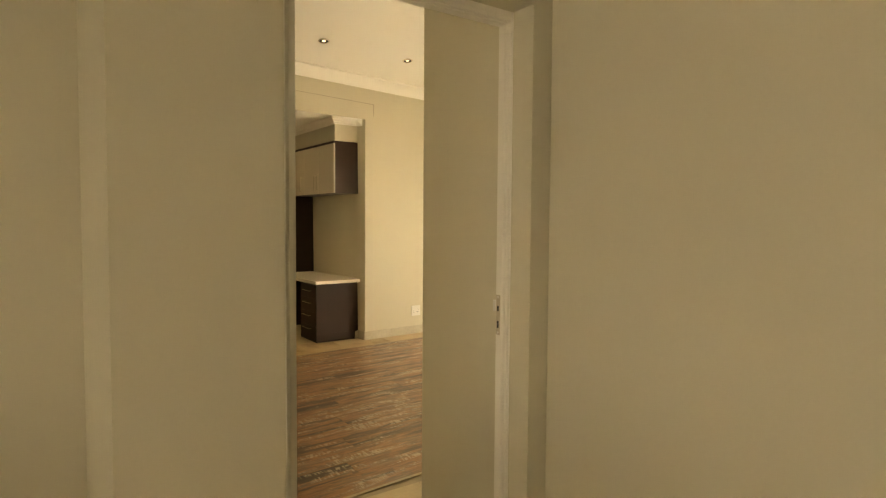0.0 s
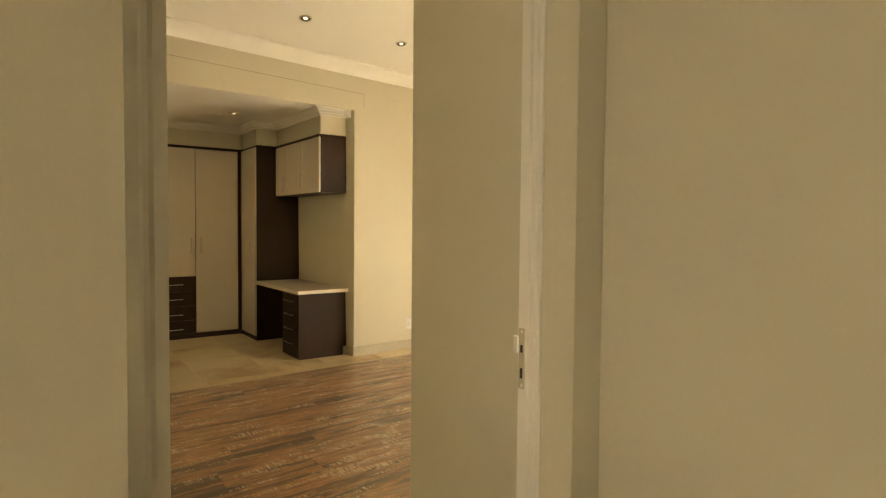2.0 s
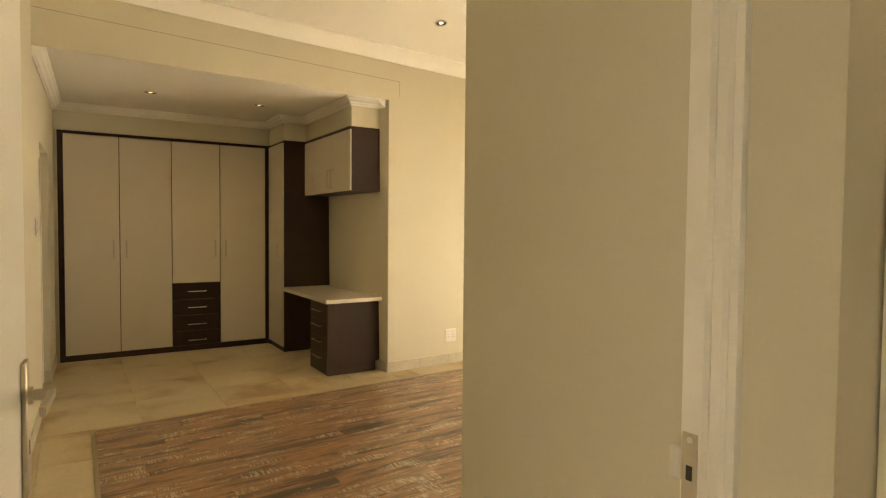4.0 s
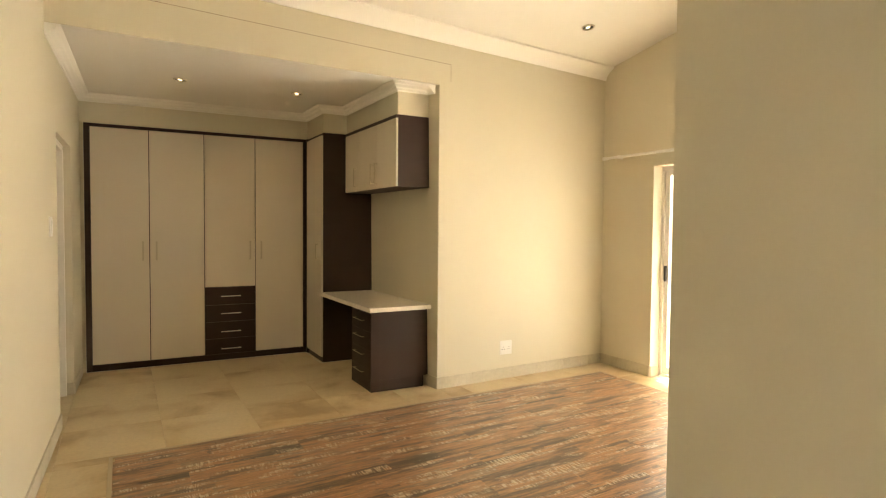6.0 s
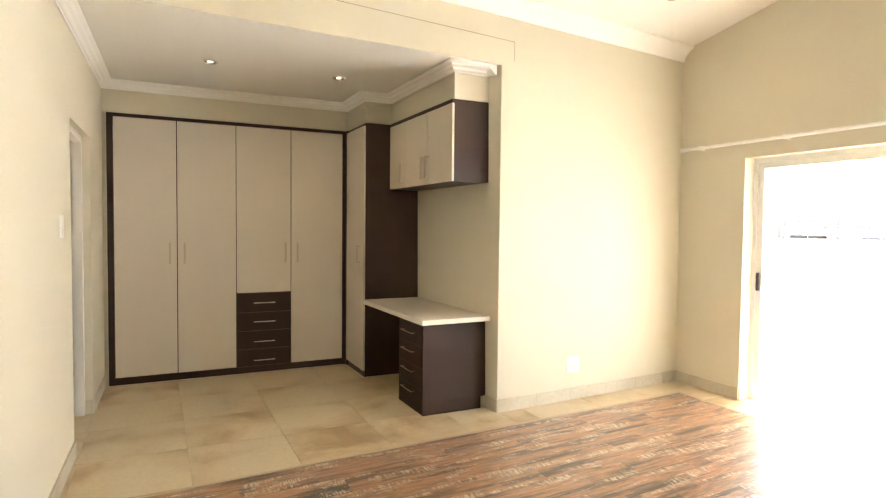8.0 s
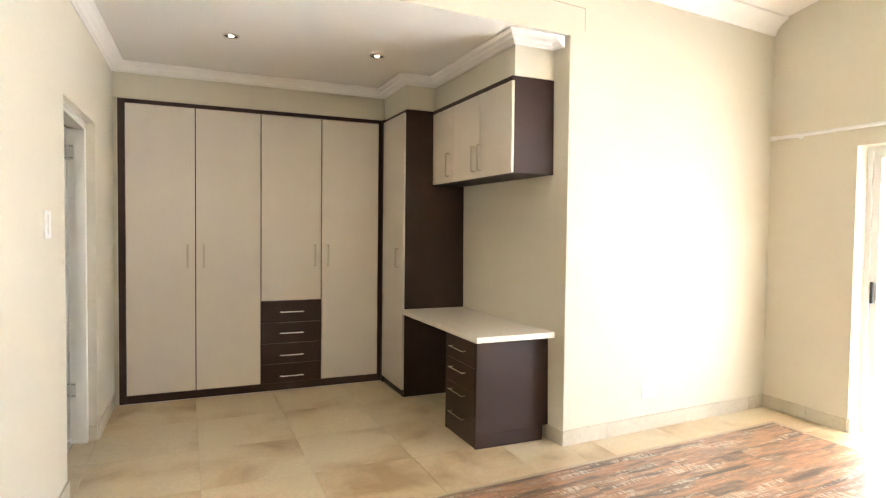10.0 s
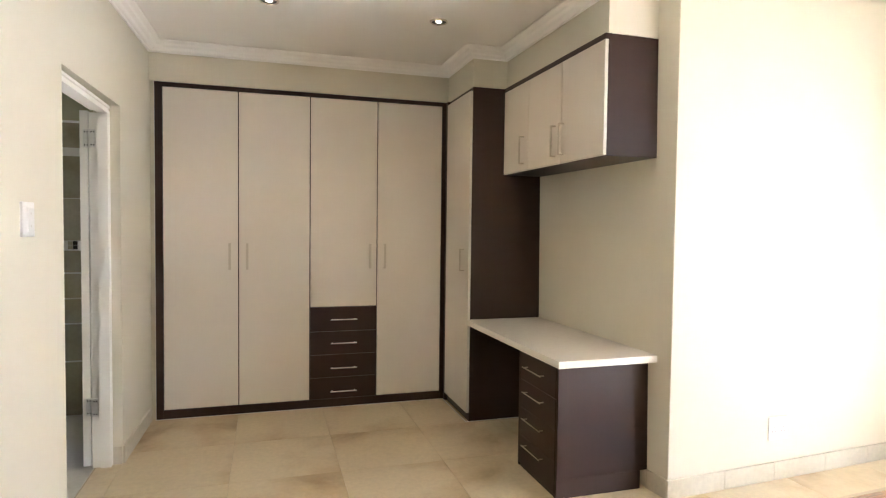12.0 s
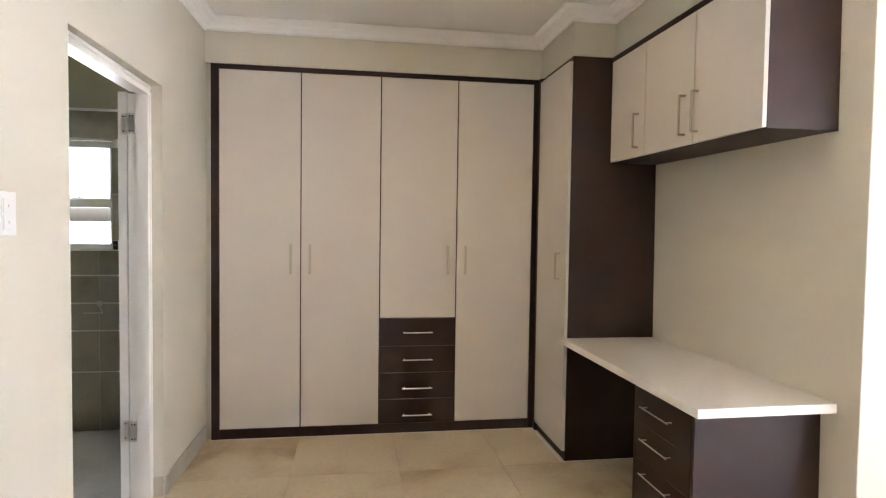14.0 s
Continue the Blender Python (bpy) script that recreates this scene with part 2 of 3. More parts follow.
def setting(name, bm, mat, label, category, smooth=False):
    return tagged(part(name, bm, mat, smooth=smooth), label, category, kind="structure")


def thing(name, x, y, z, label, category, group="", kind=""):
    ob = new(name)
    ob.matrix_world = pose(x, y, z)
    ob.empty_display_size = 0.1
    bpy.context.view_layer.update()
    return tagged(ob, label, category, group, kind)


# ---- plan ----
XL, XR = 1.10, 5.89            # left wall at the wardrobe, sliding-door wall
YP, YN = 6.42, 2.40            # wall with the socket at the alcove's corner, near wall of the room
XP, XF = 3.862, 3.850          # corner of the alcove, right end of its fittings
SKEW, LEAN = 0.066, 0.025      # the socket wall and the left wall are not quite square to the wardrobe
YW, YB = 8.41, 9.00            # wardrobe front, alcove back wall
ZA = 2.645                     # alcove ceiling
SY, SX = 0.172, -0.0126        # pitch of the room's ceiling


def zc(x, y):
    """Underside of the pitched ceiling."""
    return 3.105 + SX * (x - XP) + SY * (YP - y)


def yp(x):
    """Face of the wall with the socket."""
    return YP + SKEW * (x - XP)


def xl(y):
    """Face of the left wall."""
    return XL - LEAN * (8.41 - y)


BO0, BO1, BOH = 6.73, 7.65, 2.055      # bathroom doorway


# ---- structure ----
floor_base = setting("floor", box((-3.2, 6.13, -3.2, 9.3, -0.12, -0.006)), GROUT, "beige cement grout bed under tiles and boards", "floor")

flat = lambda u, v, w: (u, v, w)


def left_wall():
    bm = bmesh.new()
    for y0, y1, z0, z1 in ((1.92, BO0, 0, 4.3), (BO1, 9.2, 0, 4.3), (BO0, BO1, BOH, 4.3)):
        c = [(xl(y0) - 0.135, y0), (xl(y0), y0), (xl(y1), y1), (xl(y1) - 0.135, y1)]
        lo, hi = [bm.verts.new((x, y, z0)) for x, y in c], [bm.verts.new((x, y, z1)) for x, y in c]
        bm.faces.new(lo[::-1])
        bm.faces.new(hi)
        for i in range(4):
            bm.faces.new((lo[i], lo[(i + 1) % 4], hi[(i + 1) % 4], hi[i]))
    return bm


def plug_wall():
    bm = bmesh.new()
    for x0, x1, z0 in ((XP, 6.1, 0), (0.9, XP, ZA + 0.012)):
        c = [(x0, yp(x0)), (x1, yp(x1)), (x1, yp(x1) + 0.2), (x0, yp(x0) + 0.2)]
        lo, hi = [bm.verts.new((x, y, z0)) for x, y in c], [bm.verts.new((x, y, 4.3)) for x, y in c]
        bm.faces.new(lo[::-1])
        bm.faces.new(hi)
        for i in range(4):
            bm.faces.new((lo[i], lo[(i + 1) % 4], hi[(i + 1) % 4], hi[i]))
    return bm


def alcove_wall():
    """Side wall of the alcove, out of true: it leans in towards its top."""
    bm = bmesh.new()
    foot = [(XP - 0.002, YP + 0.001), (3.850, 6.50), (3.842, 6.60), (3.808, 7.82), (3.785, 9.2), (XP + 0.12, 9.2), (XP + 0.12, YP + 0.02)]
    head = [(XP - 0.002, YP + 0.001), (3.818, 6.49), (3.798, 6.56), (3.782, 7.82), (3.770, 9.2), (XP + 0.12, 9.2), (XP + 0.12, YP + 0.02)]
    lo, hi = [bm.verts.new((x, y, 0)) for x, y in foot], [bm.verts.new((x, y, ZA + 0.011)) for x, y in head]
    for i in range(7):
        bm.faces.new((lo[i], hi[i], hi[(i + 1) % 7], lo[(i + 1) % 7]))
    bm.faces.new(lo)
    bm.faces.new(hi[::-1])
    bmesh.ops.recalc_face_normals(bm, faces=bm.faces[:])
    return bm


wall_left = setting("wall_left", left_wall(), WALL, "matt beige plastered wall with a bathroom doorway", "wall")
wall_plug = setting("wall_plug", plug_wall(), WALL, "matt beige plastered wall with a beam over the alcove", "wall")
beam_edge = setting("wall_beam_edge", prism([(0.98, 0.0), (XP, 0.0), (XP, 0.0045), (0.98, 0.0045)], ZA, ZA + 0.012, lambda u, v, w: (u, yp(u) + v, w)), WALL, "plastered lower edge of the beam", "wall")
wall_alcove = setting("wall_alcove", alcove_wall(), WALL, "matt beige plastered alcove side wall", "wall", True)
wall_back = setting("wall_back", box((XL, XP, YB, YB + 0.2, 0, ZA + 0.1)), WALL, "matt beige plastered wall behind the wardrobe", "wall")
SD0, SD1, SDH = 2.70, 5.885, 2.015      # sliding-door opening; its unseen near end is lengthened for more light
wall_right = setting("wall_right", box((XR, XR + 0.24, 2.2, SD0, 0, 4.3), (XR, XR + 0.24, SD1, yp(XR) + 0.002, 0, 4.3), (XR, XR + 0.24, SD0, SD1, SDH, 4.3)), WALL, "matt beige plastered outer wall with a sliding-door opening", "wall")
wall_near = setting("wall_near", box((2.2, XR, 2.2, YN, 0, 4.3)), WALL, "matt beige plastered wall", "wall")
wall_passage = setting("wall_passage", box((2.037, 2.2, 1.57, YN, 0, 4.3), (2.01, 2.2, -3.0, 1.57, 0, 4.3)), WALL, "matt beige plastered wall of the entrance passage", "wall")
wall_door = setting("wall_door", box((0.68, 1.07, 1.57, 1.92, 0, 4.3), (0.68, 0.94, 1.92, 2.5, 0, 2.9), (1.926, 2.037, 1.574, 1.672, 0, 4.3), (1.96, 2.037, 1.672, 1.80, 0, 4.3), (1.07, 1.926, 1.574, 1.672, 2.165, 4.3), (1.07, 1.96, 1.672, 1.80, 2.18, 4.3)), WALL, "matt beige plastered wall round the bedroom doorway", "wall")
wall_hall = setting("wall_hall", box((-3.0, 0.68, 2.30, 2.5, 0, 2.75)), WALL, "matt beige plastered hall wall", "wall")
# unseen wall; its low opening is added to light the hall from the left
wall_hall_west = setting("wall_hall_west", box((-3.2, -3.0, -3.0, -2.5, 0, 2.75), (-3.2, -3.0, 0.45, 2.5, 0, 2.75), (-3.2, -3.0, -2.5, 0.45, 1.0, 2.75)), WALL, "matt beige plastered hall wall with an added low opening for daylight", "wall")
wall_hall_south = setting("wall_hall_south", box((-3.2, 2.2, -3.2, -3.0, 0, 2.75)), WALL, "matt beige plastered hall wall", "wall")
ceiling_hall = setting("ceiling_hall", box((-3.2, 2.01, -3.2, 1.574, 2.75, 2.9), (-3.2, 0.68, 1.574, 2.5, 2.75, 2.9)), WHITE, "white painted hall ceiling", "ceiling")
ceiling_alcove = setting("ceiling_alcove", prism([(0.98, yp(0.98) + 0.005), (XP - 0.002, yp(XP - 0.002) + 0.005), (XP - 0.002, YB), (0.98, YB)], ZA, ZA + 0.01, flat), WHITE, "flat white painted alcove ceiling", "ceiling")


def slab():
    bm = bmesh.new()
    c = [(0.75, 1.6), (6.1, 1.6), (6.1, yp(6.1) + 0.15), (0.75, yp(0.75) + 0.15)]
    lo = [bm.verts.new((x, y, zc(x, y))) for x, y in c]
    hi = [bm.verts.new((x, y, zc(x, y) + 0.12)) for x, y in c]
    bm.faces.new(lo[::-1])
    bm.faces.new(hi)
    for i in range(4):
        bm.faces.new((lo[i], lo[(i + 1) % 4], hi[(i + 1) % 4], hi[i]))
    return bm


ceiling_room = setting("ceiling_room", slab(), WHITE, "pitched white painted ceiling", "ceiling")

# plain cove where wall and pitched ceiling meet
cove = [(0.0, -0.10), (0.012, -0.10), (0.03, -0.06), (0.07, -0.022), (0.12, 0.004), (0.12, 0.03), (0.0, 0.03)]
cornice_room = setting("cornice_room", sweep(cove, [(1.0, yp(1.0), 0, -1, zc(1.0, yp(1.0))), (XR, yp(XR), 0, -1, zc(XR, yp(XR)))]), GYPSUM, "plain white cove cornice", "cornice", True)

# moulded cornice of the alcove
mould = [(0.0, -0.074), (0.010, -0.074), (0.014, -0.066), (0.024, -0.062), (0.034, -0.050), (0.040, -0.040), (0.052, -0.034), (0.058, -0.026), (0.064, -0.016), (0.078, -0.010), (0.084, -0.004), (0.084, 0.0), (0.0, 0.0)]
XC, YC, XT, YT = 3.52, 6.525, 3.265, 7.825     # cupboard front and near end, tall unit front and side
cornice_alcove = setting("cornice_alcove", sweep(mould, [(xl(6.25), yp(1.05) + 0.004, 1, 0, ZA - 0.001), (XL, YW, 1, -1, ZA - 0.001), (XT, YW, -1, -1, ZA - 0.001), (XT, YT, -1, -1, ZA - 0.001), (XC, YT, -1, -1, ZA - 0.001), (XC, YC, -1, -1, ZA - 0.001), (3.806, YC, -1, -1, ZA - 0.001), (3.832, YP + 0.022, -1, 0, ZA - 0.001)]), GYPSUM, "white moulded plaster cornice round the alcove", "cornice", True)

for k, bh in enumerate(((XL, XT, YW + 0.004, YB, 2.378, ZA), (XT, XF + 0.02, YT, YB, 2.378, ZA), (XC, XF + 0.03, YC, YT, 2.378, ZA)), 1):
    setting("bulkhead_%d" % k, box(bh), WALL, "matt beige plastered bulkhead above the cupboards", "wall")
# settling crack round the beam
crack = setting("trim", prism([(1.05, 2.905), (3.974, 2.830), (3.974, 2.687), (3.9775, 2.687), (3.9775, 2.8335), (1.05, 2.9085)], -0.0015, 0.002, lambda u, v, w: (u, yp(u) + w, v)), SEALANT, "thin brown plaster crack line along the beam", "trim")


# ---- door frames and doors ----
def door_frame(name, y0, y1, x0, x1, h, label):
    """Pressed-steel frame in a wall along y: rebated profile with a rolled edge, two jambs and a head."""
    fr = thing(name, x0, y0, 0, label, "door frame", kind="structure")
    prof = [(0.0, 0.0), (0.014, 0.0), (0.018, 0.006), (0.028, 0.006), (0.032, 0.0), (0.045, 0.002), (0.045, 0.055), (0.030, 0.055), (0.030, x1 - x0), (0.0, x1 - x0)]
    for at, sg in ((y0, 1), (y1, -1)):
        part("jamb", prism(prof, 0, h, lambda u, v, w, at=at, sg=sg: (x1 - v, at + sg * u, w)), TRIM, fr)
    part("head", prism(prof, y0, y1, lambda u, v, w: (x1 - v, w, h - u + 0.046)), TRIM, fr)
    return fr


frame_bed = thing("door_frame_1", 1.07, 1.672, 0, "cream painted pressed-steel door frame of the bedroom", "door frame", kind="structure")
hinge_side = [(0, 0), (0.030, 0), (0.036, 0.007), (0.044, 0.007), (0.050, 0), (0.070, 0.004), (0.072, 0.05), (0.060, 0.05), (0.060, 0.11), (0, 0.11)]
lock_side = [(0, 0), (0.026, 0), (0.034, 0.005), (0.034, 0.015), (0.029, 0.019), (0.034, 0.024), (0.034, 0.036), (0.029, 0.041), (0.034, 0.046), (0.034, 0.074), (0, 0.074)]
part("jamb", prism(hinge_side, 0, 2.179, lambda u, v, w: (1.071 + u, 1.673 + v, w)), TRIM, frame_bed)
part("jamb", prism(lock_side, 0, 2.179, lambda u, v, w: (1.959 - u, 1.673 + v, w)), TRIM, frame_bed)
part("head", prism(lock_side, 1.1435, 1.924, lambda u, v, w: (w, 1.673 + v, 2.179 - u * 1.3)), TRIM, frame_bed)
sp = part("strike_plate", box((1.9225, 1.9255, 1.723, 1.744, 1.035, 1.180), bevel=0.001, segments=1), NICKEL, frame_bed, "steel strike plate screwed to the jamb")
part("lip", box((1.9205, 1.9255, 1.744, 1.761, 1.118, 1.160), bevel=0.002, segments=1), STEEL, sp)
part("slot", box((1.9215, 1.9235, 1.729, 1.737, 1.060, 1.085), (1.9215, 1.9235, 1.729, 1.737, 1.122, 1.140)), SLOT, sp)
bm = bmesh.new()
for z in (1.043, 1.172):
    rod(bm, (1.9215, 1.733, z), (1.924, 1.733, z), 0.004, 10)
part("screw", bm, STEEL, sp)


def lever(parent, x, y, z, sg, dy):
    """Lever handle on a long back plate; sg: the way it faces along x, dy: the way the lever runs."""
    o = lambda a: x + sg * a
    bm = box((min(o(0), o(0.009)), max(o(0), o(0.009)), y - 0.02, y + 0.02, z - 0.17, z + 0.06), bevel=0.004)
    pl = part("back_plate", bm, NICKEL, parent, "satin nickel lever on a long back plate", True)
    bm = bmesh.new()
    rod(bm, (o(0.004), y, z), (o(0.042), y, z), 0.0095, 16)
    rod(bm, (o(0.009), y, z), (o(0.016), y, z), 0.015, 16)
    arm = box((min(o(0.036), o(0.046)), max(o(0.036), o(0.046)), min(y - dy * 0.010, y + dy * 0.112), max(y - dy * 0.010, y + dy * 0.112), z - 0.008, z + 0.008), bevel=0.002)
    arm_mesh = bpy.data.meshes.new("lever_arm")
    arm.to_mesh(arm_mesh)
    arm.free()
    bm.from_mesh(arm_mesh)
    bpy.data.meshes.remove(arm_mesh)
    part("lever", bm, NICKEL, pl, smooth=True)
    part("keyhole", box((min(o(0.0088), o(0.0096)), max(o(0.0088), o(0.0096)), y - 0.003, y + 0.003, z - 0.1, z - 0.075)), SLOT, pl)


def hinge(parent, x, y, z):
    """Butt hinge on the leaf's edge: two plates, a knuckle of three barrels and screws."""
    h = part("hinge", box((x - 0.035, x - 0.002, y - 0.002, y + 0.001, z - 0.05, z + 0.05), (x + 0.002, x + 0.032, y - 0.0235, y - 0.0205, z - 0.05, z + 0.05)), STEEL, parent, "steel butt hinge")
    bm = bmesh.new()
    for a in (-0.05, -0.016, 0.018):
        rod(bm, (x, y - 0.016, z + a), (x, y - 0.016, z + a + 0.032), 0.008, 12)
    part("knuckle", bm, STEEL, h, smooth=True)
    bm = bmesh.new()
    for dx in (-0.026, -0.012, 0.012, 0.024):
        for dz in (-0.036, 0.036):
            f = y if dx < 0 else y - 0.0215
            rod(bm, (x + dx, f - 0.003, z + dz), (x + dx, f - 0.001, z + dz), 0.004, 8)
    part("screw", bm, SLOT, h)


# bedroom door, open against the left wall; built along y from its hinge
door_bed = thing("door_1", 1.122, 1.79, 0, "cream painted flush door standing open against the wall", "door", kind="structure")
leaf = part("leaf", box((1.122, 1.160, 1.79, 2.54, 0.008, 2.14), bevel=0.002), TRIM, door_bed)
lever(door_bed, 1.160, 2.492, 1.14, 1, -1)
lever(door_bed, 1.122, 2.492, 1.14, -1, -1)
part("lock_face", box((1.131, 1.151, 2.5395, 2.542, 1.02, 1.19)), STEEL, door_bed, "steel lock face plate")
door_bed.matrix_world = pose(1.122, 1.79, 0, 0, 0, -4.2)

# bathroom doorway: steel frame set back in the reveal, leaf folded back inside the bathroom
frame_bath = door_frame("door_frame_2", BO0 + 0.001, BO1 - 0.001, 0.932, 1.030, 2.005, "cream painted pressed-steel door frame of the bathroom")
door_bath = thing("door_2", 0.935, 7.65, 0, "white painted bathroom door folded open with steel hinges", "door", kind="structure")
part("leaf", box((0.884, 0.925, 7.625, 8.37, 0.01, 2.015), bevel=0.002), TRIM, door_bath)
hinge(door_bath, 0.936, 7.6235, 1.860)
hinge(door_bath, 0.936, 7.6235, 0.350)


# ---- wardrobe ----
def bar(bm, a, b, out, r=0.0042):
    """Bow handle between a and b standing off by out."""
    a, b, out = Vector(a), Vector(b), Vector(out)
    d = (b - a).normalized() * 0.014
    rod(bm, a + out - d, b + out + d, r, 10)
    for p in (a, b):
        rod(bm, p, p + out, r * 0.9, 8)
    return bm


def flat_handle(a, b, out, wide):
    """Flat D handle: two feet and a wide strap."""
    a, b, out, wide = Vector(a), Vector(b), Vector(out), Vector(wide)
    bm = bmesh.new()
    d = (b - a).normalized()

    def block(p, q, t):
        lo = [min(u, v) for u, v in zip(p, q)]
        hi = [max(u, v) for u, v in zip(p, q)]
        for i in range(3):
            if hi[i] - lo[i] < t:
                mid = (hi[i] + lo[i]) / 2
                lo[i], hi[i] = mid - t / 2, mid + t / 2
        bmesh.ops.create_cube(bm, size=1, matrix=Matrix.Translation([(u + v) / 2 for u, v in zip(lo, hi)]) @ Matrix.Diagonal([v - u for u, v in zip(lo, hi)] + [1]))
    block(a + out - wide, b + out + wide, 0.006)
    block(a - wide, a + out + wide + d * 0.008, 0.006)
    block(b - wide - d * 0.008, b + out + wide, 0.006)
    bmesh.ops.bevel(bm, geom=bm.edges[:], offset=0.0012, segments=1, affect="EDGES")
    return bm


WX0, WX1 = 1.135, XT
wardrobe = thing("wardrobe", WX0, YB, 0, "built-in wardrobe with cream doors and dark wenge frame", "wardrobe")
part("side_panel", box((WX0, 1.183, YW, YB - 0.01, 0.0, 2.375), bevel=0.0015), DARK, wardrobe)
part("side_panel", box((3.217, WX1 - 0.001, YW, YB - 0.01, 0.0, 2.375), bevel=0.0015), DARK, wardrobe)
part("top_rail", box((1.183, 3.217, YW, YB - 0.01, 2.345, 2.375), bevel=0.0015), DARK, wardrobe)
part("plinth", box((1.183, 3.217, YW + 0.002, YW + 0.03, 0.0, 0.066), bevel=0.0015), DARK, wardrobe)
part("carcass", box((1.183, 3.217, YW + 0.026, YB - 0.02, 0.066, 2.345)), DARK, wardrobe)
part("filler_strip", box((XL + 0.002, WX0, YW + 0.03, YB - 0.01, 0, 2.375)), WALL, wardrobe)


def front(name, parent, x0, x1, z0, z1, mat, axis=1, at=YW, depth=0.018):
    """A cupboard front with thin pale edge banding on its opening sides. axis 1: faces -y; 0: faces -x."""
    if axis == 1:
        bm = box((x0, x1, at, at + depth, z0, z1), bevel=0.0015)
    else:
        bm = box((at, at + depth, x0, x1, z0, z1), bevel=0.0015)
    return part(name, bm, mat, parent)


for x0, x1, z0, hx in ((1.187, 1.681, 0.070, 1.625), (1.689, 2.188, 0.070, 1.745), (2.196, 2.696, 0.775, 2.644), (2.704, 3.213, 0.070, 2.758)):
    d = front("door", wardrobe, x0, x1, z0, 2.342, CREAM)
    part("handle", flat_handle((hx, YW, 1.065), (hx, YW, 1.255), (0, -0.03, 0), (0.008, 0, 0)), NICKEL, d, "satin nickel strap handle")
for z0, z1 in ((0.068, 0.230), (0.232, 0.406), (0.408, 0.584), (0.586, 0.770)):
    d = front("drawer", wardrobe, 2.195, 2.697, z0, z1, DARK)
    zh = (0.126, 0.306, 0.496, 0.677)[[0.068, 0.232, 0.408, 0.586].index(z0)]
    part("handle", bar(bmesh.new(), (2.36, YW, zh), (2.53, YW, zh), (0, -0.028, 0)), STEEL, d, "thin chromed bar handle", True)

bead = thing("sealant_bead", WX0, YW, 0, "thin white sealant bead round the built-in units", "sealant")
part("floor_bead", box((WX0 - 0.004, XT - 0.02, YW - 0.004, YW + 0.001, 0.0, 0.004)), PLASTIC, bead)
part("floor_bead", box((XT - 0.024, XT - 0.018, YT, YW - 0.004, 0.0, 0.004)), PLASTIC, bead)
part("floor_bead", box((XT - 0.018, XF, YT - 0.004, YT + 0.001, 0.0, 0.004)), PLASTIC, bead)
part("wall_bead", box((WX0 - 0.004, WX0, YW + 0.001, YW + 0.029, 0.0, 2.376)), PLASTIC, bead)
part("wall_bead", box((XF - 0.018, XF - 0.012, YT - 0.003, YT, 0.738, 1.764)), PLASTIC, bead)

# ---- tall side unit ----
tall = thing("tall_cupboard", XT, YB, 0, "tall wenge cupboard with one narrow cream door", "cupboard")
part("carcass", box((XT + 0.02, XF - 0.002, YT + 0.018, YB - 0.01, 0.0, 2.372)), DARK, tall)
part("side_panel", box((XT, XF - 0.002, YT, YT + 0.018, 0.0, 2.375), bevel=0.001), DARK, tall)
part("top_rail", box((XT + 0.001, XT + 0.02, YT + 0.018, YW - 0.002, 2.350, 2.374)), DARK, tall)
part("plinth", box((XT + 0.004, XT + 0.02, YT + 0.018, YW - 0.002, 0.0, 0.06)), DARK, tall)
d = front("door", tall, YT + 0.004, YW - 0.045, 0.063, 2.346, CREAM, 0, XT - 0.019)
part("edge_strip", box((XT - 0.0188, XT - 0.001, YT + 0.0015, YT + 0.004, 0.064, 2.345)), EDGE, d, "pale edge banding")
part("handle", flat_handle((XT - 0.019, 7.93, 1.075), (XT - 0.019, 7.93, 1.235), (-0.03, 0, 0), (0, 0.008, 0)), NICKEL, d, "satin nickel strap handle")
part("stile", box((XT - 0.018, XT + 0.003, YW - 0.043, YW - 0.001, 0.0, 2.374)), DARK, tall)

# ---- upper cupboards ----
upper = thing("wall_cupboard", XP, YT, 1.765, "wenge wall cupboard with three cream doors", "cupboard")
part("body", box((XC + 0.02, XF - 0.002, YC + 0.018, YT - 0.002, 1.785, 2.374)), DARK, upper)
part("side_panel", box((XC + 0.001, XF - 0.002, YC, YC + 0.018, 1.765, 2.376), bevel=0.001), DARK, upper)
part("bottom_panel", box((XC + 0.001, XF - 0.002, YC + 0.018, YT - 0.002, 1.765, 1.785)), DARK, upper)
part("top_rail", box((XC - 0.017, XC + 0.02, YC, YT - 0.002, 2.350, 2.377), bevel=0.001), DARK, upper)
for y0, y1, hy in ((6.528, 6.973, 6.945), (6.978, 7.417, 7.045), (7.422, 7.820, 7.490)):
    d = front("door", upper, y0, y1, 1.768, 2.347, CREAM, 0, XC - 0.018)
    part("handle", flat_handle((XC - 0.018, hy, 1.812), (XC - 0.018, hy, 1.995), (-0.03, 0, 0), (0, 0.008, 0)), NICKEL, d, "satin nickel strap handle")
    if y0 < 6.6:
        part("edge_strip", box((XC - 0.0178, XC, y0 - 0.0025, y0, 1.769, 2.346)), EDGE, d, "pale edge banding")

# ---- desk ----
desk = thing("desk", XP, YC, 0, "built-in desk with cream stone top and wenge drawer pedestal", "desk")
part("worktop", prism([(3.256, 6.484), (3.829, 6.490), (XF + 0.002, YT - 0.001), (3.236, YT - 0.001)], 0.700, 0.736, flat), STONE, desk, "polished cream stone top")
ped = part("pedestal", box((3.3185, XF - 0.012, 6.590, 7.03, 0.09, 0.699), (3.304, XF - 0.04, 6.594, 7.02, 0.0, 0.09)), DARK, desk)
part("side_panel", box((3.300, XF, 6.570, 6.589, 0.10, 0.6995), (3.300, XF - 0.05, 6.570, 6.589, 0.0, 0.10), bevel=0.001), DARK, desk)
